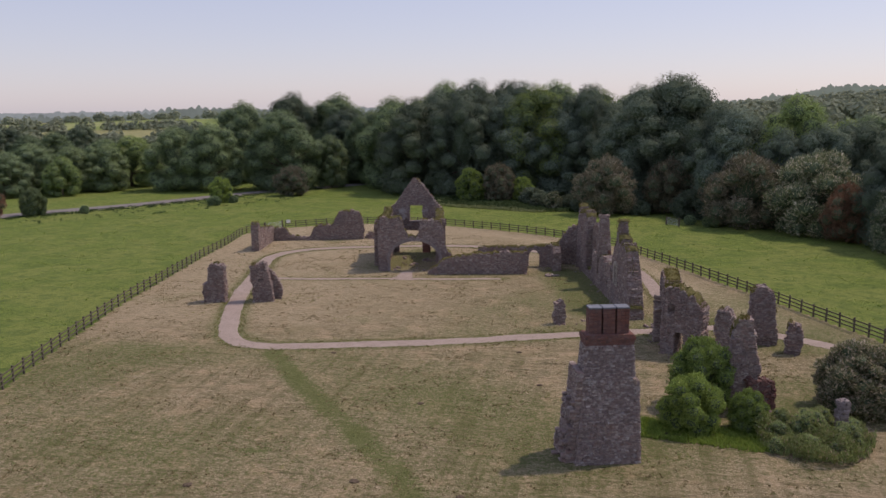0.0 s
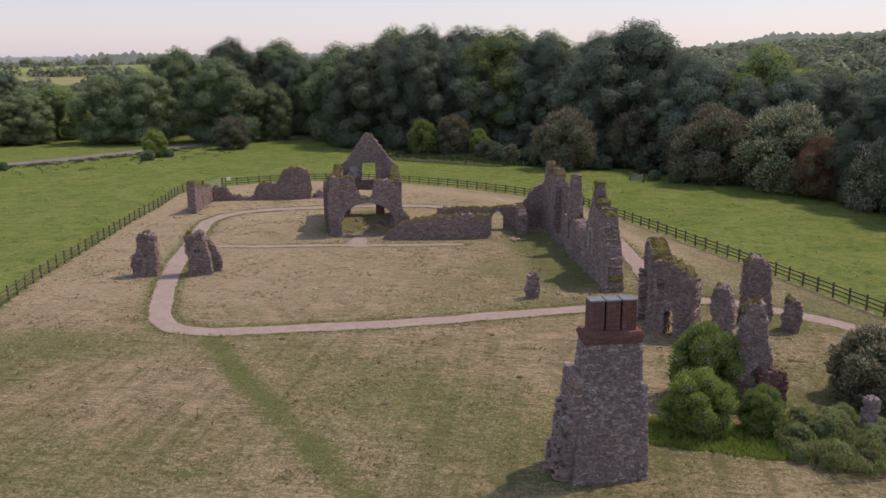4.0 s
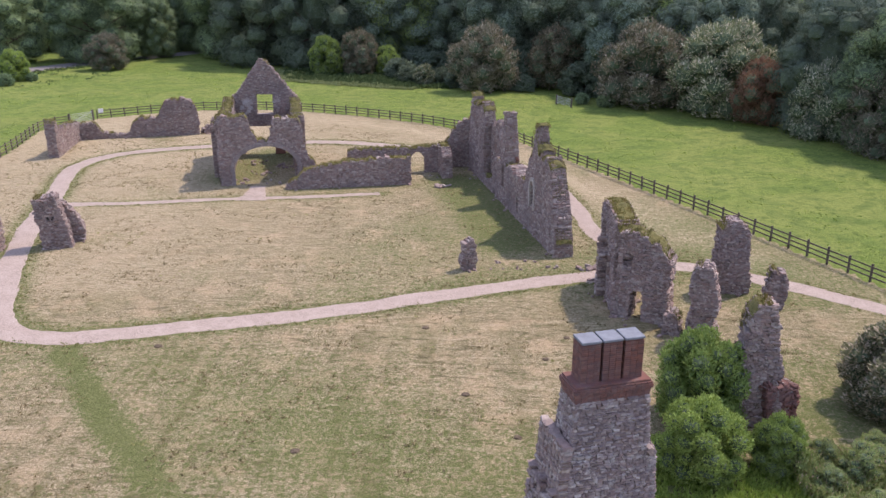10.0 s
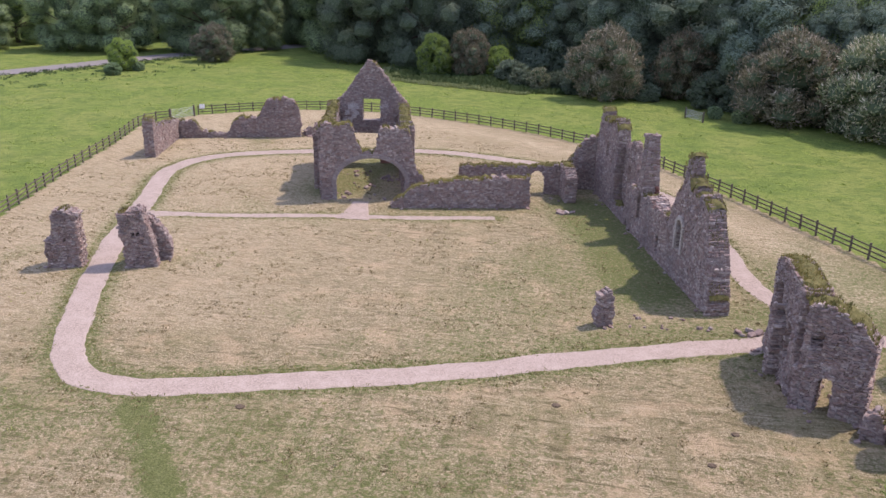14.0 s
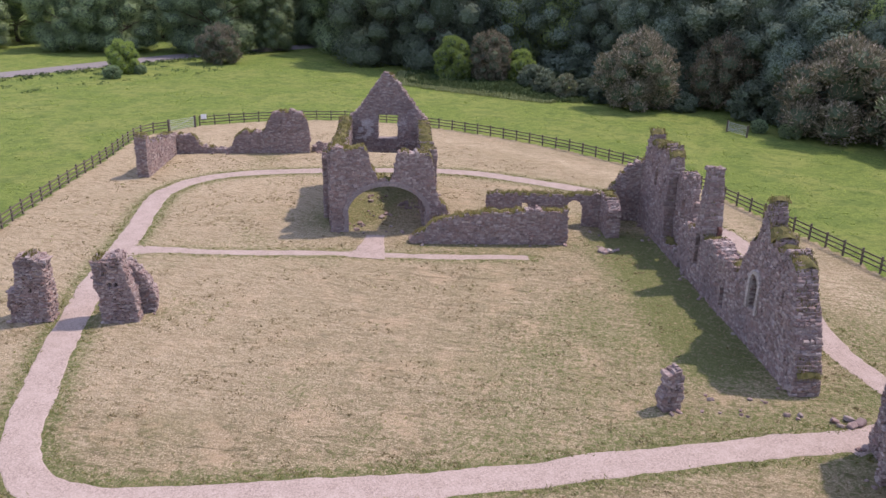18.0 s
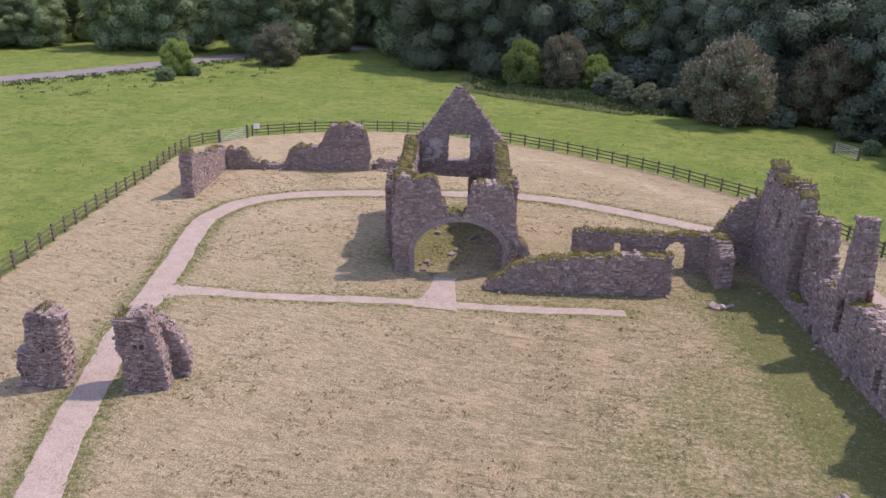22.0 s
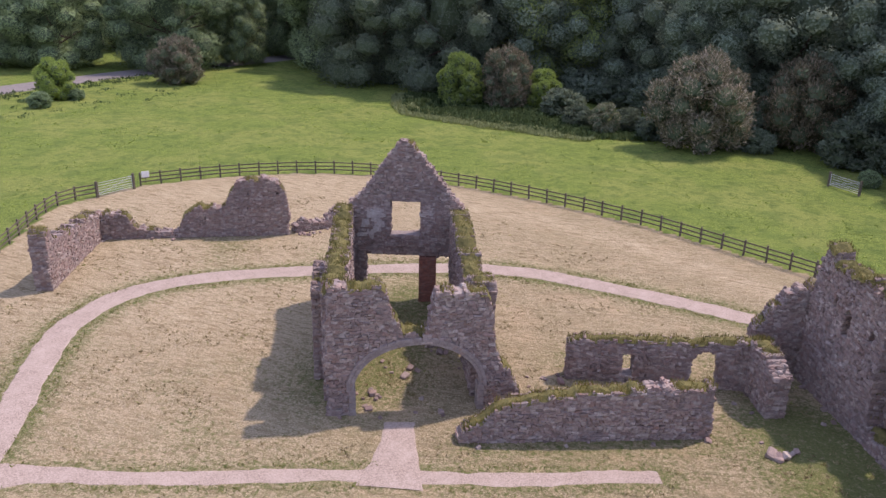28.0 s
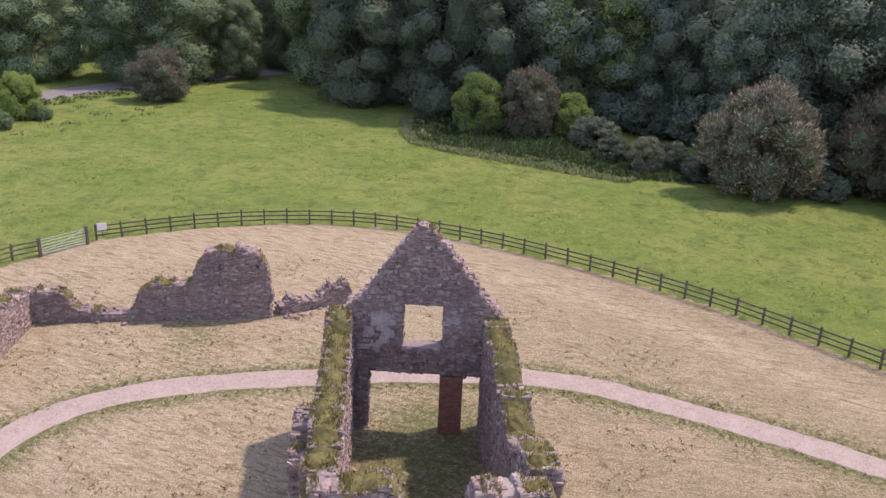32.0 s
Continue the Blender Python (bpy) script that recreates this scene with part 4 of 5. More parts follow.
ruin("great_pier", (32.1, -23.8), (32.1, -29.2), 1.2, [(0, 5.2), (0.4, 5.5), (2.0, 5.6), (3.6, 5.6), (4.6, 5.4), (5.4, 5.2)], "massive rubble pier with a tall slit window", 51, [(0.8, 2.0, 1.5, 4.2, 0.2), (3.5, 4.3, 1.4, 3.0, 0.3)], category="ruined pier", moss=1.0, batter=0.12, loose=8, ragged=0.14, rough=1.45, course=(0.06, 0.125), length=(0.08, 0.30))
ruin("great_pier", (31.55, -29.2), (34.5, -30.7), 1.3, [(0, 5.3), (1.2, 5.2), (2.0, 4.9), (2.7, 4.5), (3.3, 3.9)], "massive rubble pier with a narrow doorway", 52, [(1.1, 1.85, -1, 1.5, 0.35), (0.5, 1.1, 2.6, 3.8, 0.2)], category="ruined pier", moss=1.0, batter=0.1, loose=8, ragged=0.16, rough=1.45, course=(0.06, 0.125), length=(0.08, 0.30))
for a, b, prof, sd in (((32.0, -30.3), (32.0, -29.5), [(0, 2.6), (0.3, 3.9), (0.8, 4.4)], 71), ((31.2, -27.2), (31.2, -26.4), [(0, 3.0), (0.4, 4.2), (0.8, 3.8)], 73)):
    ruin("torn_rib", a, b, 0.7, prof, "torn stub of a rubble wall against the pier", sd, category="ruined pier", moss=0.3, loose=2, ragged=0.3, rough=1.45, course=(0.06, 0.125), length=(0.08, 0.30))
ruin("stone_pier", (34.9, -32.6), (36.5, -33.2), 1.0, [(0, 2.9), (0.3, 4.1), (0.7, 4.4), (1.1, 4.1), (1.5, 3.0), (1.8, 1.6)], "jagged tooth of rubble masonry", 53, category="ruined pier", moss=0.4, batter=0.1, loose=5, ragged=0.25, rough=1.45, course=(0.06, 0.125), length=(0.08, 0.30))
ruin("stone_pier", (38.2, -25.7), (40.5, -25.7), 1.3, [(0, 4.3), (0.3, 4.4), (0.8, 4.7), (1.5, 4.5), (1.9, 4.2), (2.0, 3.0), (2.25, 2.6), (2.3, 1.6), (2.7, 1.2)], "broken rubble pier beside the path", 54, category="ruined pier", moss=0.7, batter=0.1, loose=5, rough=1.45, course=(0.06, 0.125), length=(0.08, 0.30))
ruin("stone_pier", (40.7, -28.2), (42.0, -28.4), 1.0, [(0, 1.9), (0.3, 2.4), (0.9, 2.3), (1.4, 1.4)], "low rubble stump beside the gravel path", 55, category="ruined pier", moss=0.5, loose=4, rough=1.45, course=(0.06, 0.125), length=(0.08, 0.30))
ruin("low_stump", (33.8, -32.0), (34.8, -32.5), 0.8, [(0, 1.0), (0.3, 1.3), (1.1, 1.1)], "low rubble stump beside the jagged tooth", 62, category="ruined pier", moss=0.3, loose=2, rough=1.45, course=(0.06, 0.125), length=(0.08, 0.30))
ruin("tall_pier", (34.7, -41.2), (36.8, -41.4), 1.15, [(0, 3.6), (0.2, 5.0), (0.45, 5.5), (0.7, 5.9), (1.3, 5.7), (1.55, 4.6), (1.75, 3.4), (2.1, 2.6)], "tall narrow pier of grey rubble masonry", 56, category="ruined pier", moss=0.5, batter=0.22, loose=6, ragged=0.2, rough=1.2, course=(0.06, 0.125), length=(0.08, 0.30))
ruin("brick_lump", (35.6, -41.9), (37.5, -41.1), 1.0, [(0, 2.4), (0.5, 2.2), (1.2, 1.9), (1.9, 1.7), (2.3, 0.9)], "broken lump of red brick and stone masonry", 57, category="ruined pier", moss=0.1, loose=5, material=mat_brick, course=(0.09, 0.16), length=(0.16, 0.36), rough=1.45)
ruin("standing_stone", (22.3, -22.7), (23.4, -22.2), 0.6, [(0, 1.7), (0.25, 2.0), (0.8, 2.05), (1.1, 1.5)], "short upright stump of masonry on the lawn", 58, category="ruined pier", moss=0.2, loose=5)
ruin("footing", (23.8, -22.0), (29.0, -21.2), 0.5, [(0, -0.3), (6.1, -0.3)], "line of old wall footing in the grass", 59, moss=0, loose=14, category="footing", ragged=0.05)
for i, (x, y, n) in enumerate(((20.2, -1.6, 5), (31.0, -22.2, 6))):
    heap = anchor("stone_heap", pose(x, y, 0), "few fallen stones lying in the grass", "fallen stones", "ruins")
    hrng = random.Random(60 + i)
    for _ in range(n):
        r = hrng.uniform(0.2, 0.45)
        stone(heap, (hrng.uniform(-0.7, 0.7), hrng.uniform(-0.4, 0.4), r * 0.25), (r * 1.5, r, r * 0.7), hrng)


# ---- the chimney ----
def build_chimney():
    rng = random.Random(5)
    top = anchor("chimney", pose(25.8, -52.15, 0, 0, 0, 16), "free-standing stone chimney with three red brick flues", "chimney", "ruins")
    W, D = 3.55, 2.3

    def section(z):
        """x0, x1, y0, y1 of the shaft at a height."""
        k = z / 7.0
        x1 = W - 0.05 * z / 4.4 if z < 4.4 else W - 0.28 - 0.06 * (z - 4.4) / 2.6
        return 0.0 + 0.62 * k, x1, 0.0 + 0.85 * k, D - 0.40 * k

    core, face = Soup(), Soup()
    z, wanted, spots = -0.12, 280, []
    while z < 6.3:
        h = rng.uniform(0.06, 0.11)
        x0, x1, y0, y1 = section(z + h / 2)
        core.box(x0 + 0.06, x1 - 0.06, y0 + 0.06, y1 - 0.06, z - 0.003, z + h + 0.003)
        for length, origin, ax, an in ((x1 - x0, (x0, y0 + 0.06), (1, 0), (0, -1)), (y1 - y0, (x1 - 0.06, y0), (0, 1), (1, 0)), (x1 - x0, (x1, y1 - 0.06), (-1, 0), (0, 1)), (y1 - y0, (x0 + 0.06, y1), (0, -1), (-1, 0))):
            u = 0
            while u < length - 0.03:
                w = min(rng.uniform(0.09, 0.27), length - u)
                if length - u - w < 0.1:
                    w = length - u
                at = (origin[0] + ax[0] * (u + w / 2), origin[1] + ax[1] * (u + w / 2), z + h / 2)
                d = rng.uniform(0.05, 0.10)
                if an == (0, -1) and wanted and rng.random() < 0.55:
                    spots.append((at, w, h, d))
                    wanted -= 1
                else:
                    face.block(at, (*ax, 0), (0, 0, 1), (*an, 0), w * rng.uniform(0.88, 1.0), h * rng.uniform(0.8, 1.1), d * rng.uniform(0.6, 1.3), rng, 0.24)
                u += w
        z += h
    core.put("shaft_core", mat_core, top, kind="stuff")
    face.put("shaft_stonework", mat_chimney, top, kind="stuff")
    for at, w, h, d in spots:
        stone(top, at, (w, 2 * d * rng.uniform(0.7, 1.2) + 0.03, h), rng, 0.06)
    # broken buttress and shoulder
    rough = Soup()
    z = -0.12
    while z < 5.2:
        h = rng.uniform(0.10, 0.18)
        reach = 0.66 * max(0.0, 1 - z / 4.9)
        for y in np.arange(0.55, D + 0.1, 0.30):
            x = 0.5 * z / 7.0
            while x > 0.5 * z / 7 - reach * rng.uniform(0.35, 1.15):
                rough.block((x, y, z + h / 2), (0, -1, 0), (0, 0, 1), (-1, 0, 0), 0.30, h, rng.uniform(0.10, 0.26), rng, 0.3)
                rough.block((x - 0.1, y - 0.14 if y < 0.5 else y, z + h / 2), (1, 0, 0), (0, 0, 1), (0, -1, 0), 0.32, h, 0.12, rng, 0.2)
                rough.block((x - 0.1, y, z + h), (1, 0, 0), (0, 1, 0), (0, 0, 1), 0.3, 0.34, 0.06, rng, 0.2)
                x -= 0.24
        z += h
    rough.put("broken_buttress", mat_stone, top, "ragged stump of a torn-off wall", "stuff")
    sloping = Soup()
    for i in range(16):
        sloping.block((W - 0.3 - rng.uniform(-0.16, 0.16), rng.uniform(0.5, D - 0.3), 4.45 + rng.uniform(-0.1, 0.1)), (0, 1, 0), (-0.6, 0, 0.8), (0.8, 0, 0.6), 0.3, 0.3, 0.1, rng)
    sloping.put("shoulder", mat_stone, top, kind="stuff")
    x0, x1, y0, y1 = section(6.4)
    # brick collar in stepped courses
    collar = Soup()
    for i, grow in enumerate((-0.03, -0.02, -0.01, 0.0, 0.01, 0.02, 0.06, 0.07, 0.05, 0.0)):
        z = 6.22 + i * 0.075
        a0, a1, b0, b1 = x0 - grow, x1 + grow, y0 - grow, y1 + grow
        collar.box(a0 + 0.02, a1 - 0.02, b0 + 0.02, b1 - 0.02, z, z + 0.075)
        for length, origin, ax, an in ((a1 - a0, (a0, b0 + 0.02), (1, 0), (0, -1)), (b1 - b0, (a1 - 0.02, b0), (0, 1), (1, 0)), (a1 - a0, (a1, b1 - 0.02), (-1, 0), (0, 1)), (b1 - b0, (a0 + 0.02, b1), (0, -1), (-1, 0))):
            n = round(length / 0.22)
            for k in range(n):
                u = (k + 0.5) * length / n
                collar.block((origin[0] + ax[0] * u, origin[1] + ax[1] * u, z + 0.037), (*ax, 0), (0, 0, 1), (*an, 0), length / n - 0.012, 0.064, 0.022, rng, 0.05)
    collar.put("brick_collar", mat_brick, top, "stepped collar of red brick", "stuff")
    # three flues of single bricks under flat caps
    cx, cy = (x0 + x1) / 2, (y0 + y1) / 2
    brick = bevelled_box("brick", -0.105, 0.105, -0.05, 0.05, 0, 0.066, mat_brick_one, 0.006)
    for i in (-1, 0, 1):
        w, d, z0, z1 = 0.66, 0.70, 6.95, 8.34
        stack = hang(new("flue"), top)
        bm = Soup()
        bm.box(-w / 2 + 0.03, w / 2 - 0.03, -d / 2 + 0.03, d / 2 - 0.03, 0, z1 - z0)
        me = mesh_from("flue", bm.v, bm.f, mat_brick)
        bpy.data.objects.remove(stack)
        stack = hang(new("flue", me), top)
        stack.location = (cx + i * 0.755, cy, z0)
        for r in range(18):
            z = r * 0.0745
            for length, origin, ax, turn in ((w, (-w / 2, -d / 2 + 0.045), (1, 0), 0), (d, (w / 2 - 0.045, -d / 2), (0, 1), 90), (w, (w / 2, d / 2 - 0.045), (-1, 0), 180), (d, (-w / 2 + 0.045, d / 2), (0, -1), 270)):
                n = round(length / 0.225)
                for k in range(n):
                    if turn == 180 or (turn in (90, 270) and i == 0):
                        continue
                    u = (k + 0.5) * length / n
                    ob = hang(new("brick", brick), stack)
                    ob.location = (origin[0] + ax[0] * u + rng.uniform(-0.004, 0.004), origin[1] + ax[1] * u + rng.uniform(-0.004, 0.004), z)
                    ob.rotation_euler = (0, 0, radians(turn) + rng.uniform(-0.02, 0.02))
                    ob.scale = (length / n / 0.218, 1, 1)
        cap = hang(new("cap", bevelled_box("cap", -w / 2 - 0.02, w / 2 + 0.02, -d / 2 - 0.02, d / 2 + 0.02, z1 - z0, z1 - z0 + 0.09, mat_slab, 0.015)), stack)
        tagged(cap, "flat grey slab closing the flue")


build_chimney()


# ---- trees and bushes ----
def lobe_points(rng, height, radius, trunk, skirt, count=19):
    """Ellipsoids that make up an uneven, billowing crown: centre and radii."""
    out = []
    for i in range(count):
        k = (i + 0.5) / count
        z = trunk + (height - trunk) * (0.16 + 0.70 * k)
        spread = radius * (0.84 * math.sin(math.pi * min(1, 0.28 + 0.64 * k)) ** 0.8) * rng.uniform(0.86, 1.08)
        a = i * 2.4 + rng.uniform(-0.5, 0.5)
        r = radius * rng.uniform(0.24, 0.44) * (19 / count) ** 0.4
        out.append((Vector((math.cos(a) * spread, math.sin(a) * spread, z)), Vector((r, r, r * rng.uniform(0.7, 0.95)))))
    out.append((Vector((0, 0, trunk + (height - trunk) * 0.5)), Vector((radius * 0.62, radius * 0.62, (height - trunk) * 0.42))))
    out.append((Vector((rng.uniform(-0.1, 0.1) * radius, 0, height - radius * 0.40)), Vector((radius * 0.36, radius * 0.36, radius * 0.38))))
    if skirt:
        for i in range(8):
            a = i * 0.785 + rng.uniform(-0.3, 0.3)
            r = radius * rng.uniform(0.26, 0.40)
            out.append((Vector((math.cos(a) * radius * 0.62, math.sin(a) * radius * 0.62, r * rng.uniform(0.55, 1.2))), Vector((r, r, r * 0.95))))
    return out


def make_tree(name, height, radius, trunk, leaves, leaf, material, label, category, seed, bole=0.35, skirt=True, spray=0.0, count=19):
    """A tree at the origin: tapered trunk with limbs, and a crown of many small leaves over added dark shells that
    stand for its inner shade.
    """
    rng = random.Random(seed)
    top = anchor(name, Matrix.Identity(4), label, category)
    lobes = lobe_points(rng, height, radius, trunk, skirt, count)
    wood = Soup()

    def limb(a, b, r0, r1):
        d = (b - a).normalized()
        s = d.orthogonal().normalized()
        t = d.cross(s)
        base = len(wood.v)
        for p, r in ((a, r0), (a.lerp(b, 0.5) + s * r0 * 0.5, (r0 + r1) / 2), (b, r1)):
            wood.v += [tuple(p + (s * math.cos(k * math.pi / 3) + t * math.sin(k * math.pi / 3)) * r) for k in range(6)]
        for ring in (0, 6):
            wood.f += [(base + ring + k, base + ring + (k + 1) % 6, base + ring + 6 + (k + 1) % 6, base + ring + 6 + k) for k in range(6)]

    fork = Vector((0, 0, trunk + (height - trunk) * 0.25))
    limb(Vector((0, 0, -0.2)), fork, bole, bole * 0.6)
    limb(fork, Vector((0, 0, height * 0.8)), bole * 0.6, bole * 0.15)
    for c, r in lobes[:24:4]:
        limb(fork * rng.uniform(0.75, 1.1), c, bole * 0.4, bole * 0.08)
    wood.put("trunk", mat_bark, top)
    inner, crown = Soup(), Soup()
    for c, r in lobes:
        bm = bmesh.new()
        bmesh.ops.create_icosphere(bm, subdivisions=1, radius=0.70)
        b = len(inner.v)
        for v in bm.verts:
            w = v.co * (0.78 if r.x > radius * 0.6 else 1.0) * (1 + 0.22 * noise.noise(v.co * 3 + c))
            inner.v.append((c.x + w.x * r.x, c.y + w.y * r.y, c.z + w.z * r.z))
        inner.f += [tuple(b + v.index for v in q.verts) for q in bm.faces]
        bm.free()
    share = [r.x * r.z * (0.45 if r.x > radius * 0.6 else 1.0) for c, r in lobes]
    total = sum(share)
    for (c, r), part_of in zip(lobes, share):
        for _ in range(int(leaves * part_of / total)):
            d = Vector((rng.gauss(0, 1), rng.gauss(0, 1), rng.gauss(0.25, 1))).normalized()
            clump = 1 + 0.34 * noise.noise(Vector((d.x, d.y, d.z)) * 2.6 + c * 0.7) + 0.14 * noise.noise(Vector((d.x, d.y, d.z)) * 6.0 + c)
            q = rng.uniform(0.74, 1.06) * clump
            at = (c.x + d.x * r.x * q, c.y + d.y * r.y * q, c.z + d.z * r.z * q)
            if at[2] > 0.05:
                crown.leaf(at, d, leaf, rng, spray, 0.75 if spray else 0.38)
    shell = crown.put("crown", material, top)
    inside = inner.put("crown_inside", mat_crown_shade, top)
    return top


def plant(model, x, y, size, turn, wide=1.0, label="", group=""):
    z = float(land(x, y))
    ob = copy_thing(model, Matrix.LocRotScale((x, y, z), Euler((0, 0, turn)), (size * wide, size * wide, size)))
    return tagged(ob, label, group=group)


def drop_model(model):
    for o in (*model.children_recursive, model):
        bpy.data.objects.remove(o)


OAKS = [make_tree("oak_tree", 22, 8.6, 0.6, 54000, 0.235, m, lab, "tree", s, 0.55, count=34) for m, lab, s in ((mat_leaf, "tall broad green tree at the wood edge", 101), (mat_leaf_dark, "tall dark green tree in the wood", 102), (mat_leaf, "tall leafy green tree in the wood", 103), (mat_leaf_dark, "tall dense dark tree in the wood", 104), (mat_leaf_fresh, "tall fresh green tree in the wood", 105))]
THORNS = [make_tree("hawthorn_tree", 10, 4.7, 0.4, 20000, 0.17, m, lab, "tree", s, 0.25, spray=1.1) for m, lab, s in ((mat_leaf_grey, "spreading hawthorn with fading blossom at the pasture edge", 111), (mat_leaf_white, "hawthorn covered in white blossom at the wood edge", 112), (mat_leaf_red, "small tree with copper red leaves at the wood edge", 113))]
BUSHES = [make_tree("bush", 4, 2.1, 0.1, 30000 if m is not mat_bramble else 16000, 0.092, m, lab, "bush", s, 0.08, spray=0.8 if m is mat_leaf_faded else 0.3, count=30) for m, lab, s in ((mat_leaf_light, "fresh green rounded bush at the field edge", 121), (mat_leaf, "dense dark green bush at the field edge", 122), (mat_leaf_faded, "wide bush with fading white blossom", 123), (mat_bramble, "tangled bramble thicket in rough grass", 124))]

DEEP = [make_tree("oak_tree", 22, 8.6, 0.6, 24000, 0.35, m, lab, "tree", s, 0.55, count=28) for m, lab, s in ((mat_leaf, "leafy green tree deep in the wood", 141), (mat_leaf_dark, "dark green tree deep in the wood", 142), (mat_leaf_light, "fresh green tree deep in the wood", 143))]
SCRUB = make_tree("bush", 4, 2.1, 0.1, 6000, 0.19, mat_leaf_dark, "dark undergrowth bush below the wood", "bush", 144, 0.08, spray=0.4)

# the wood behind the pasture
trng = random.Random(9)
WOOD_WEST = [(-79.5, 90.5, 14.6, 0, 1.15), (-69.5, 91.5, 15.4, 2, 1.1), (-53.0, 96.5, 18.1, 0, 1.2), (-42.8, 102.3, 12.4, 2, 0.9), (-73.6, 115.8, 20.4, 2, 1.0), (-67.0, 136.4, 23.0, 1, 1.0), (-54.7, 142.0, 22.5, 2, 1.1), (-66.0, 122.5, 17.5, 0, 1.0), (-38.8, 114.3, 16.4, 0, 0.8),
             (-97.0, 99.3, 12.4, 4, 1.4), (-103.0, 83.3, 10.4, 0, 1.4), (-96.1, 87.0, 10.6, 2, 1.2), (-111.1, 79.5, 11.2, 0, 1.4), (-110.3, 69.0, 9.8, 2, 1.4), (-143.9, 145.4, 14.3, 1, 1.1), (-163.1, 136.2, 13.8, 1, 1.2), (-142.1, 129.0, 12.5, 2, 1.2), (-30, 116, 21, 2, 1.05), (-46, 124, 18.5, 1, 1.1),
             (-108, 104, 11.5, 2, 1.2), (-118, 62, 10.7, 2, 1.2), (-122, 74, 11.2, 2, 1.2), (-128, 100, 12.5, 0, 1.2), (-99, 74, 8.6, 4, 1.1), (-88, 112, 15, 1, 1.1)]
WOOD_MIDDLE = [(-14, 108, 24.3, 0, 1.0), (0, 112, 24.3, 1, 1.0), (12, 106, 23.8, 2, 1.0), (22, 100, 22.5, 0, 0.95), (33, 96, 22.5, 1, 1.0), (27, 84, 17, 3, 1.0), (16, 88, 18, 1, 1.0), (4, 89, 20, 3, 1.0), (-6, 87, 21.0, 1, 1.0), (-18, 92, 20.5, 3, 1.05), (-6, 99, 24.2, 1, 1.0), (6, 98, 23.6, 3, 0.95),
               (10, 90, 22.6, 4, 0.95), (21, 88, 22.5, 1, 0.9), (38.5, 72.5, 23.6, 1, 1.15), (40, 80, 23.6, 3, 1.1), (31, 73, 19, 3, 0.9), (46.5, 61, 18.5, 1, 1.0), (-27, 104, 19, 0, 1.0), (-14, 98, 22, 1, 1.0)]
WOOD_EAST = [(52, 92, 16.5, 3, 1.0), (57, 55, 19.6, 4, 1.0), (67, 49, 15.5, 3, 1.0), (73, 38, 16.0, 1, 1.0), (82, 30, 16.2, 3, 1.0), (66, 58, 15.5, 1, 1.0), (76, 52, 16, 3, 1.0), (90, 42, 16.5, 1, 1.0), (48, 64, 14.5, 1, 1.0), (48, 53.5, 17.5, 3, 1.0), (92, 34, 15.3, 1, 1.0), (100, 24, 15.3, 3, 1.0),
             (66.2, 24.6, 15.2, 3, 1.0), (69.6, 15.6, 15.0, 0, 1.05), (72.5, 8.0, 14.0, 3, 1.0), (60, 48, 15.2, 1, 0.9), (72, 23, 14.8, 3, 1.0), (79, 31, 17, 3, 1.0), (78, 14, 15.5, 1, 1.0), (86, 19, 17, 1, 1.0), (92, 6, 17, 3, 1.0), (96, -6, 17, 1, 1.0), (84, 2, 15, 3, 1.0), (54, 48, 14.5, 3, 0.9)]
for x, y, h, k, wide in WOOD_WEST + WOOD_MIDDLE + WOOD_EAST:
    plant(OAKS[k], x, y, 1.09 * h / 22, trng.uniform(0, 6.3), wide * trng.uniform(0.94, 1.08), group="wood behind the pasture")
for i in range(64):
    u = i / 63
    x, y = -30 + 175 * u + trng.uniform(-6, 6), 132 - 70 * u * u + trng.uniform(-6, 26)
    plant(DEEP[trng.choice((0, 0, 1, 1, 1, 2))], x, y, trng.uniform(17, 24) / 22 * (1.0 if u < 0.42 else 0.74), trng.uniform(0, 6.3), trng.uniform(0.95, 1.2), group="wood behind the pasture")
for model, x, y, h, wide in ((0, -45.2, 82, 7.0, 1.05), (0, 3.6, 75.5, 8.2, 0.85), (0, 25.8, 57.6, 10.8, 0.95), (0, 37.0, 60.4, 10.2, 0.9), (0, 48.4, 43.8, 12.0, 1.12), (1, 57.0, 36.8, 12.4, 1.05), (2, 59.8, 30.0, 8.4, 0.85), (1, 64.4, 21.6, 9.0, 0.9), (0, 67.6, 13.2, 9.5, 1.0), (0, 81, 10, 12, 1.1), (1, 15.9, 62.4, 3.6, 0.95), (0, 86, 0, 12, 1.1)):
    plant(THORNS[model], x, y, h / 10, trng.uniform(0, 6.3), wide, group="hawthorns along the wood edge")
for model, x, y, h, wide in ((1, -53.6, 60.6, 2.0, 1.3), (0, -54.9, 66.2, 5.4, 0.85), (1, -52.2, 66.4, 1.5, 1.4), (0, -2.4, 75.5, 7.0, 0.8), (0, 8.4, 76.5, 5.2, 0.85), (1, 39.6, 45.0, 1.6, 1.2), (1, 42.6, 42.4, 1.9, 1.3), (1, -80, 40, 5.2, 0.85), (1, -72, 44, 1.6, 1.0), (3, 46, 47, 2.4, 1.6)):
    plant(BUSHES[model], x, y, h / 4, trng.uniform(0, 6.3), wide, group="bushes along the pasture edge")
plant(THORNS[2], -86, 36, 0.55, 1.0, 0.9, "low copper-leaved bush beside the road", "bushes along the pasture edge")
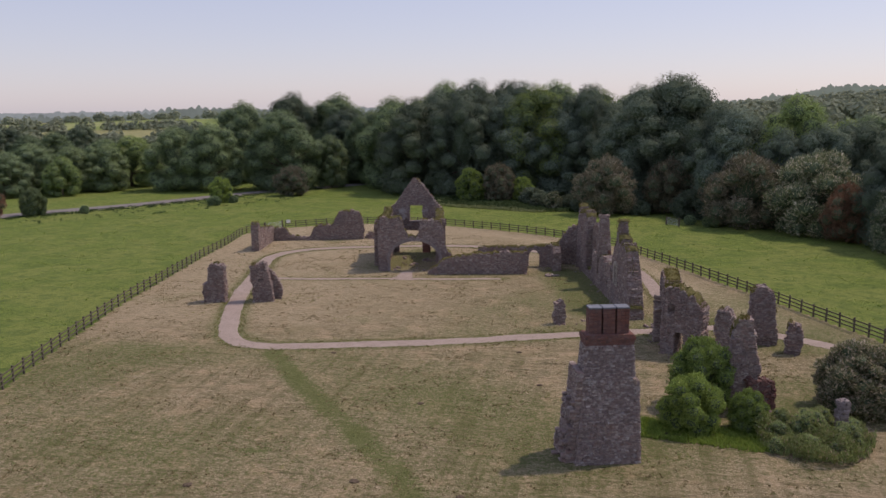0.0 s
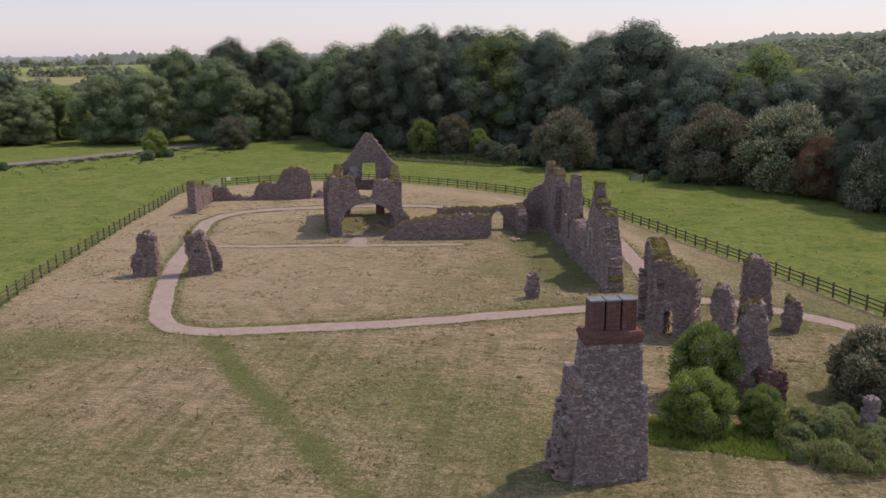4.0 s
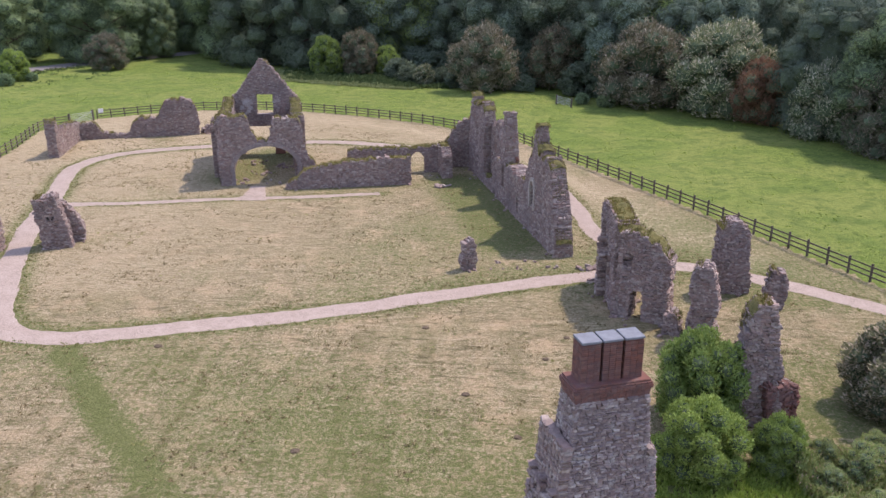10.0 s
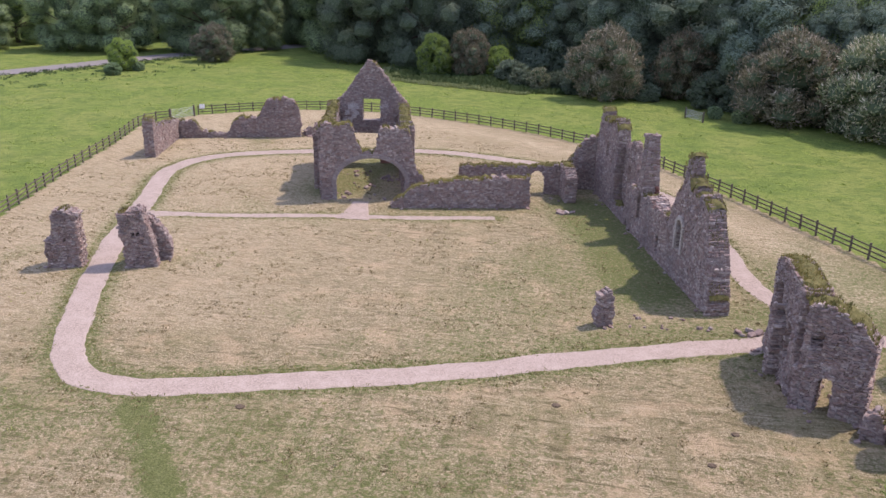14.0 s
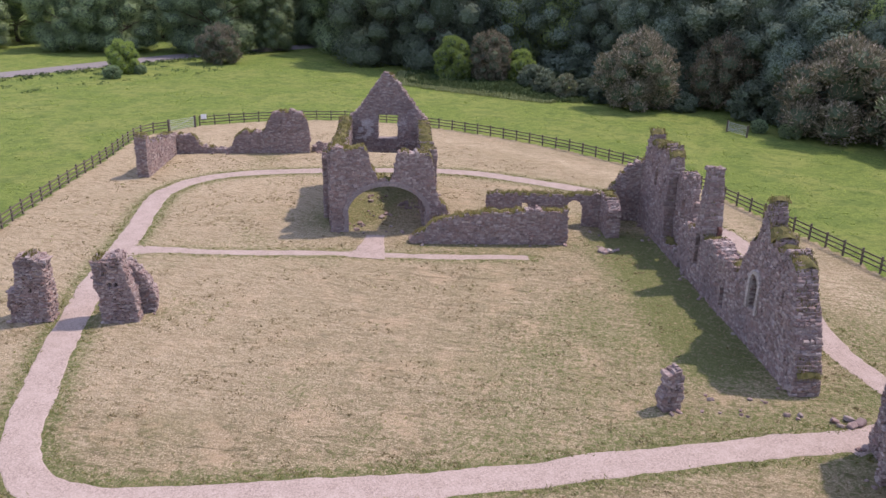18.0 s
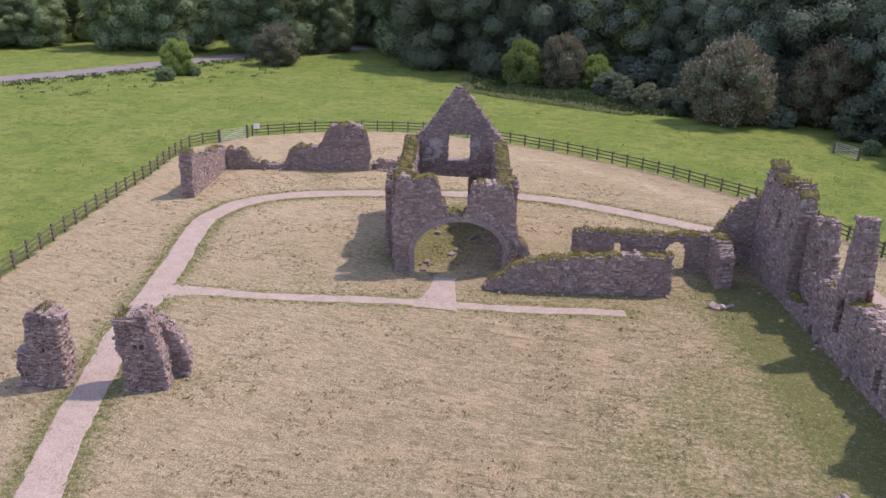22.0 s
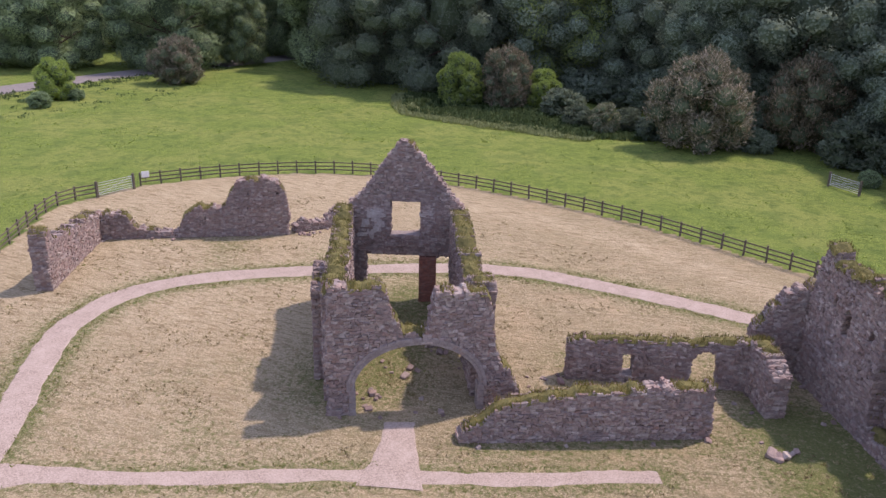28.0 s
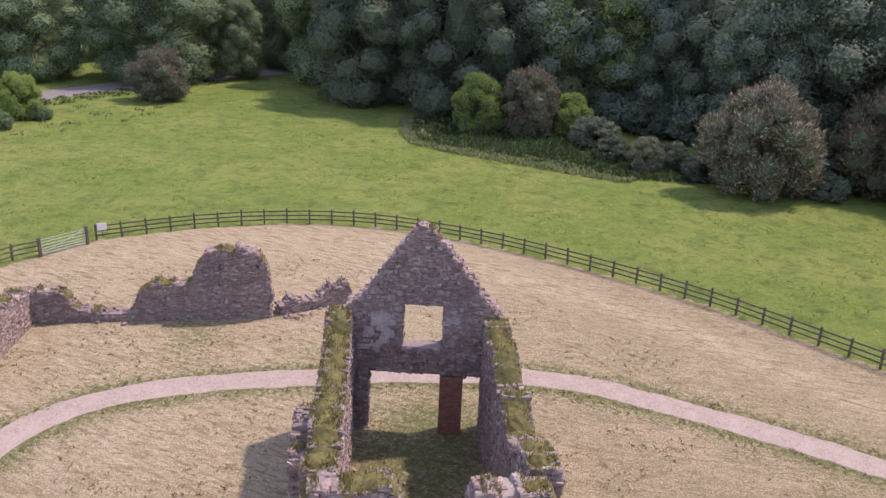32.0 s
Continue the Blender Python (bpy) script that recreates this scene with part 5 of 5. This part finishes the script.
for x, y, h, wide in ((11, 72, 3.4, 1.5), (18.6, 64, 2.8, 1.5), (21, 60.5, 2.6, 1.3), (30, 60, 4.4, 1.4), (32, 57, 2.6, 1.4), (41, 53, 5, 1.4), (0, 79, 4.0, 1.5), (-9, 88, 5, 1.5), (45, 49, 4.5, 1.3), (13, 66, 2.6, 1.5), (-15, 91, 4.5, 1.5)):
    plant(SCRUB, x, y, h / 4, trng.uniform(0, 6.3), wide, group="undergrowth below the wood")
for i in range(26):
    u = i / 25
    x, y = -24 + 118 * u + trng.uniform(-2, 2), 99 - 30 * u - 62 * u * u + trng.uniform(0, 6)
    plant(SCRUB, x, y, trng.uniform(3, 6.5) / 4, trng.uniform(0, 6.3), trng.uniform(1.2, 1.7), group="undergrowth below the wood")
# bushes among the ruins
for model, x, y, h, wide, lab in ((0, 32.2, -45.5, 3.3, 1.0, "fresh green rounded bush beside the chimney"), (0, 33.2, -41.6, 4.5, 0.85, "tall fresh green bush between chimney and piers"), (0, 35.5, -45.3, 2.5, 0.85, "small green bush with white flowers"), (2, 43.1, -40.4, 4.3, 1.28, "wide hawthorn bush with fading blossom"), (3, 36.9, -46.9, 1.3, 1.0, "low bramble clump in rough grass"), (3, 38.2, -48.4, 1.2, 1.15, "low mound of brambles and weeds"), (3, 38.6, -46.2, 1.9, 1.0, "bramble clump beside the stone stump"), (3, 40.3, -47.2, 1.6, 1.05, "low bramble thicket round a stone stump"),
                                  (3, 40.9, -45.8, 1.4, 0.95, "low bramble clump in rough grass"), (3, 37.3, -45.3, 1.5, 0.9, "low bramble clump in rough grass"), (3, 39.6, -48.6, 1.0, 1.0, "low bramble clump in rough grass"), (3, 36.6, -48.3, 0.9, 1.0, "low bramble clump in rough grass"), (3, 39.5, -45.0, 1.7, 0.85, "bramble clump beside the stone stump"), (2, 47.5, -35.5, 2.6, 1.3, "low blossoming bush beside the path"), (2, 50.5, -38.0, 3.6, 1.4, "blossoming bush at the meadow's edge"), (1, 55, -33, 4, 1.4, "dense green bush at the meadow's edge")):
    plant(BUSHES[model], x, y, h / 4, trng.uniform(0, 6.3), wide, lab, "bushes among the ruins")
ruin("stone_stump", (40.0, -46.2), (40.7, -46.0), 0.6, [(0, 1.9), (0.3, 2.5), (0.7, 2.3)], "pale stone stump standing in brambles", 61, category="ruined pier", moss=0, loose=0, material=mat_ashlar)
for model in OAKS + THORNS + BUSHES + DEEP + [SCRUB]:
    drop_model(model)


# ---- gate and sign ----
def build_gate(x, y, turn, label):
    top = anchor("field_gate", Matrix.Translation((x, y, 0)) @ Matrix.Rotation(turn, 4, "Z"), label, "gate", "field fence")
    L = 3.2
    for x in (-0.1, L + 0.1):
        ob = hang(new("gate_post", bevelled_box("gate_post", x - 0.1, x + 0.1, -0.1, 0.1, -0.2, 1.4, mat_wood, 0.02)), top)
    for z in (0.2, 0.38, 0.56, 0.78, 1.0, 1.2):
        hang(new("bar", bevelled_box("bar", 0.02, L - 0.02, -0.018, 0.018, z - 0.018, z + 0.018, mat_metal, 0.006)), top)
    for x in (0.03, L - 0.03):
        hang(new("stile", bevelled_box("stile", x - 0.022, x + 0.022, -0.022, 0.022, 0.15, 1.24, mat_metal, 0.006)), top)
    brace = hang(new("brace", bevelled_box("brace", 0, 3.25, -0.012, 0.012, -0.018, 0.018, mat_metal, 0.005)), top)
    brace.location, brace.rotation_euler = (0.05, 0.03, 0.22), (0, -math.atan2(0.95, 3.1), 0)


def build_notice():
    board = anchor("notice_board", Matrix.Translation((-25.2, 31.4, 0)) @ Matrix.Rotation(radians(35), 4, "Z"), "small white notice fixed to the fence", "sign", "field fence")
    hang(new("panel", bevelled_box("panel", -0.32, 0.32, -0.17, -0.14, 0.85, 1.4, mat_sign, 0.01)), board)
    hang(new("batten", bevelled_box("batten", -0.03, 0.03, -0.14, -0.09, 0.3, 1.4, mat_wood, 0.006)), board)


build_gate(-27.5, 27.6, math.atan2(2.9, 1.7), "grey metal field gate between wooden posts")
build_gate(35.9, 44.4, math.atan2(-3.2, 2.0), "grey metal field gate at the wood edge")
build_notice()


# ---- grasses ----
def scatter(name, label, seed, count, spread, accept, material, blades, tall, width, drift=0.0):
    """Tufts of blades as one mass."""
    rng = random.Random(seed)
    x0, x1, y0, y1 = spread
    xs = np.array([rng.uniform(x0, x1) for _ in range(count)])
    ys = np.array([rng.uniform(y0, y1) for _ in range(count)])
    ok = accept(xs, ys)
    if drift:
        ok &= np.array([noise.noise(Vector((x * 0.22, y * 0.35, seed))) + 0.5 * noise.noise(Vector((x * 0.9, y * 1.3, seed))) > drift for x, y in zip(xs, ys)])
    soup = Soup()
    for x, y in zip(xs[ok], ys[ok]):
        r = rng.uniform(0.04, 0.22)
        for _ in range(blades):
            a, d = rng.uniform(0, 6.3), r * math.sqrt(rng.random())
            soup.blade((x + d * math.cos(a), y + d * math.sin(a), float(land(x, y))), rng.uniform(*tall), rng.uniform(-0.2, 0.2), rng.uniform(*width), rng.uniform(0, 6.3))
    ob = new(name, mesh_from(name, soup.v, soup.f, material))
    return tagged(ob, label, "grass", kind="stuff")


PATHS = (LOOP, LOOP_BACK, CROSS, SPUR, DOORSTEP)


def clear_of_paths(xs, ys, gap):
    return np.all([far_from(p, xs, ys) > gap for p in PATHS], axis=0)


mat_hay = leaf_material("cut_hay", [(0.17, 0.145, 0.07), (0.27, 0.225, 0.12), (0.42, 0.36, 0.23)])
scatter("hay_tufts", "loose tufts of dry cut hay", 201, 30000, (-24, 60, -80, 40), lambda x, y: inside(MOWN, x, y) & clear_of_paths(x, y, 1.1) & (far_from(FENCE_BACK + FENCE_RIGHT, x, y) > 7), mat_hay, 6, (0.03, 0.11), (0.012, 0.04), 0.05)
scatter("stubble_tufts", "olive green tufts in the hay", 202, 7000, (-24, 60, -80, 40), lambda x, y: inside(MOWN, x, y) & clear_of_paths(x, y, 1.1) & (far_from(FENCE_BACK + FENCE_RIGHT, x, y) > 9), mat_grass, 6, (0.04, 0.13), (0.012, 0.03), 0.30)
scatter("pasture_tussocks", "rough green tussocks in the pasture", 203, 12000, (-75, 75, -60, 90), lambda x, y: ~inside(MOWN, x, y), mat_lush, 7, (0.05, 0.15), (0.02, 0.05), 0.2)
scatter("rough_clumps", "dark green clumps of rough grass in the pasture", 209, 42000, (-60, 75, -60, 90), lambda x, y: ~inside(MOWN, x, y), mat_lush, 5, (0.03, 0.10), (0.02, 0.06), 0.34)
scatter("path_edge_grass", "longer grass along the path edges", 204, 36000, (-20, 50, -36, 20), lambda x, y: np.any([np.abs(far_from(p, x, y) - w) < 0.28 for p, w in ((LOOP, 1.12), (LOOP_BACK, 1.05), (CROSS, 1.1), (SPUR, 0.65))], axis=0) & clear_of_paths(x, y, 0.62), mat_grass, 5, (0.03, 0.13), (0.012, 0.03))
scatter("lush_patch", "tall lush grass below the bushes", 205, 9000, (27.5, 44, -51, -42), lambda x, y: (far_from([(29.6, -46.0), (35.5, -47.0)], x, y) < 1.5), mat_lush, 6, (0.08, 0.28), (0.02, 0.045))
scatter("tall_weeds", "tall green weeds and nettles round the stone stump", 208, 1500, (35, 45, -52.5, -44), lambda x, y: (np.hypot((x - 38.7) / 2.9, (y + 47.0) / 2.4) < 1), mat_bramble, 9, (0.2, 0.7), (0.010, 0.028))
# weed green, darkened to carry tree shadow on the marsh and road bank
mat_weed_shade = leaf_material("rank_weeds_shade", [(0.042, 0.078, 0.034), (0.065, 0.112, 0.048), (0.10, 0.15, 0.072)])
mat_rush = leaf_material("pale_rushes", [(0.19, 0.25, 0.115), (0.25, 0.31, 0.15), (0.32, 0.37, 0.20)])


def herbs(name, label, seed, count, spread, accept, material, low, high, size, thin_out=0.0):
    """A low bank of leafy weeds as one mass."""
    rng = random.Random(seed)
    x0, x1, y0, y1 = spread
    xs = np.array([rng.uniform(x0, x1) for _ in range(count)])
    ys = np.array([rng.uniform(y0, y1) for _ in range(count)])
    ok = accept(xs, ys)
    soup = Soup()
    for x, y in zip(xs[ok], ys[ok]):
        swell = noise.noise(Vector((x * 0.55, y * 0.55, seed))) + 0.5 * noise.noise(Vector((x * 1.7, y * 1.7, seed)))
        if swell < thin_out:
            continue
        tall = low + (high - low) * min(max(0.45 + 0.8 * swell, 0.05), 1.0)
        soup.leaf((x, y, float(land(x, y)) + tall * rng.uniform(0.3, 1.0)), (0.25 * rng.uniform(-1, 1), 0.25 * rng.uniform(-1, 1), 1), size, rng, 0.9, 0.6)
    me = mesh_from(name, soup.v, soup.f, material)
    me.normals_split_custom_set_from_vertices(soup.n)
    return tagged(new(name, me), label, "weeds", kind="stuff")


DITCH = [(-11.0, 79), (-10.0, 73), (-8.0, 68.0), (-2.5, 65.0), (5.5, 61.8), (13.3, 58.8)]
MARSH = DITCH + [(20, 59), (24, 62), (18, 67), (8, 74), (-3, 82), (-8, 86)]
herbs("thicket_weeds", "tangled brambles and tall weeds round the stone stump", 212, 52000, (34.5, 43.5, -51, -43), lambda x, y: (np.hypot((x - 38.9) / 3.1, (y + 47.0) / 2.7) < 1 + 0.12 * np.sin(3 * np.arctan2(y + 47.0, x - 38.9))), leaf_material("thicket_leaves", [(0.12, 0.165, 0.06), (0.18, 0.23, 0.085), (0.27, 0.30, 0.13)], (0.36, 0.27, 0.21), 0.10), 0.3, 1.75, 0.075, -2)
herbs("roadside_weeds", "rank weeds on the bank by the road, darkened for hawthorn shadow", 206, 80000, (-84, -38, 10, 100), lambda x, y: (far_from([(-91, 18), (-78, 40), (-66.5, 57), (-58.5, 73), (-51.5, 86), (-45, 96)], x, y) < 2.2), mat_weed_shade, 0.05, 0.38, 0.15, -0.1)
herbs("ditch_rushes", "pale rushes and herbs along the ditch", 207, 90000, (-14, 24, 54, 84), lambda x, y: far_from(DITCH, x, y) < 1.5, mat_rush, 0.15, 0.6, 0.17, -2)
herbs("ditch_weeds", "rank weeds in the marshy ground by the ditch, darkened for tree shadow", 210, 60000, (-14, 26, 54, 88), lambda x, y: inside(MARSH, x, y), mat_weed_shade, 0.10, 0.8, 0.24, -0.6)
herbs("verge_clumps", "scattered clumps of dark weeds in the pasture", 211, 60000, (-75, -30, 20, 80), lambda x, y: (far_from([(-78, 30), (-60, 50), (-51, 64), (-45, 74)], x, y) < 6), mat_weed_shade, 0.05, 0.45, 0.13, 0.42)


# ---- small things in the meadow ----
def molehill(x, y, r, seed):
    rng = random.Random(seed)
    bm = bmesh.new()
    bmesh.ops.create_icosphere(bm, subdivisions=3, radius=1.0)
    for v in bm.verts:
        k = 1 + 0.35 * noise.noise(v.co * 2.2 + Vector((seed, 0, 0))) + 0.15 * noise.noise(v.co * 6.0)
        v.co = Vector((v.co.x * r * k, v.co.y * r * k * 0.9, v.co.z * r * 0.32 * k))
    me = bpy.data.meshes.new("molehill")
    bm.to_mesh(me)
    bm.free()
    me.materials.append(mat_earth)
    ob = tagged(new("molehill", me), "small heap of dark dug earth in the hay", "molehill", "molehills")
    ob.location = (x, y, 0.02)


mat_earth = plain_noise("dug_earth", (0.075, 0.058, 0.042), (0.16, 0.125, 0.09), 9.0, 0.95, 0.1, 0.04)
MOLES = [(15.4, -44.5, .2), (22.7, -39.5, .2), (28.3, -33.1, .18), (20.4, -32, .2), (25, -43.2, .18), (6, -34.7, .22), (26.9, -35.7, .18),
         (6.4, -58.2, .24), (14.7, -56.2, .26), (20.4, -56.9, .22)]
for i, (x, y, r) in enumerate(MOLES):
    molehill(x, y, r, i)
for i, (x, y, n) in enumerate(((2.6, 3.5, 6), (4.6, 6.0, 14), (1.2, 7.5, 10), (0.9, 0.2, 7), (20.3, -1.4, 3), (10.0, 3.2, 8))):
    heap = anchor("fallen_stones", pose(x, y, 0), "fallen building stones lying in the grass", "fallen stones", "ruins")
    hrng = random.Random(160 + i)
    for _ in range(n):
        r = hrng.uniform(0.12, 0.36)
        stone(heap, (hrng.uniform(-1.1, 1.1), hrng.uniform(-1.0, 1.0), r * 0.2), (r * 1.4, r, r * 0.7), hrng)

# ---- distance ----
def far_woods():
    """Hedges and woods on the far land, as one mass of leaf clumps."""
    rng = random.Random(33)
    soup = Soup()

    def clump(x, y, h, r):
        z = float(land(x, y))
        for _ in range(110):
            d = Vector((rng.gauss(0, 1), rng.gauss(0, 1), abs(rng.gauss(0.2, 0.8)))).normalized()
            q = rng.uniform(0.75, 1.05)
            soup.leaf((x + d.x * r * q, y + d.y * r * q, z + h * 0.12 + d.z * h * 0.88 * q), d, r * 0.40, rng, 0.0, 0.4)

    for _ in range(330):
        x, y = 430 + rng.gauss(0, 190), 800 + rng.gauss(0, 140)
        clump(x, y, rng.uniform(9, 15), rng.uniform(7, 11))
    for _ in range(420):
        clump(rng.uniform(90, 760), rng.uniform(420, 880), rng.uniform(9, 15), rng.uniform(7, 12))
    for x0, y0, x1, y1, n in ((-420, 330, -60, 420, 46), (-520, 520, 0, 640, 60), (-260, 300, -150, 520, 20), (-700, 700, 100, 900, 80), (-380, 300, -240, 240, 14), (120, 300, 330, 520, 40), (60, 180, 200, 260, 30), (-900, 1000, 600, 1300, 110)):
        for i in range(n):
            u = rng.random()
            clump(x0 + (x1 - x0) * u + rng.uniform(-9, 9), y0 + (y1 - y0) * u + rng.uniform(-9, 9), rng.uniform(4, 11), rng.uniform(4, 8))
    tagged(new("far_woods", mesh_from("far_woods", soup.v, soup.f, mat_leaf_hazed)), "distant hedges and woods on rolling farmland", "trees", kind="stuff")


far_woods()


def ridge(name, radius, outline, colour, seed, bumps):
    """A far wooded skyline on an arc, its haze painted as a self-lit colour: (heading in degrees, height) along it."""
    rng = random.Random(seed)
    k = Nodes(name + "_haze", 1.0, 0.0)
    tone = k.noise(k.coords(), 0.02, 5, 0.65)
    # the hills glow by themselves, in a colour already paled by haze
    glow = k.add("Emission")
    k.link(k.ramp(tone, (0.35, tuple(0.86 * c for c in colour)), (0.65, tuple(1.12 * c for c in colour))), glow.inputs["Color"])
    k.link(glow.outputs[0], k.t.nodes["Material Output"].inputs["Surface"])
    verts, faces = [], []
    heads = np.arange(outline[0][0], outline[-1][0], 0.06)
    for i, a in enumerate(heads):
        q = radians(a)
        h = lerp_list(outline, a) + bumps * (abs(noise.noise(Vector((a * 2.1, seed, 0)))) * 1.6 + 0.7 * abs(noise.noise(Vector((a * 6.3, seed, 4)))) + rng.uniform(0, 0.18))
        x, y = 27 + radius * math.sin(q), -94 + radius * math.cos(q)
        verts += [(x, y, -20), (x, y, h), (x * 1.04, y * 1.04, h * 0.8), (x * 1.04, y * 1.04, -20)]
        if i:
            b = 4 * i
            faces += [(b - 4, b, b + 1, b - 3), (b - 3, b + 1, b + 2, b - 2)]
    tagged(new(name, mesh_from(name, verts, faces, k.m)), "wooded skyline hills with haze painted into their glow", "hills", kind="structure")


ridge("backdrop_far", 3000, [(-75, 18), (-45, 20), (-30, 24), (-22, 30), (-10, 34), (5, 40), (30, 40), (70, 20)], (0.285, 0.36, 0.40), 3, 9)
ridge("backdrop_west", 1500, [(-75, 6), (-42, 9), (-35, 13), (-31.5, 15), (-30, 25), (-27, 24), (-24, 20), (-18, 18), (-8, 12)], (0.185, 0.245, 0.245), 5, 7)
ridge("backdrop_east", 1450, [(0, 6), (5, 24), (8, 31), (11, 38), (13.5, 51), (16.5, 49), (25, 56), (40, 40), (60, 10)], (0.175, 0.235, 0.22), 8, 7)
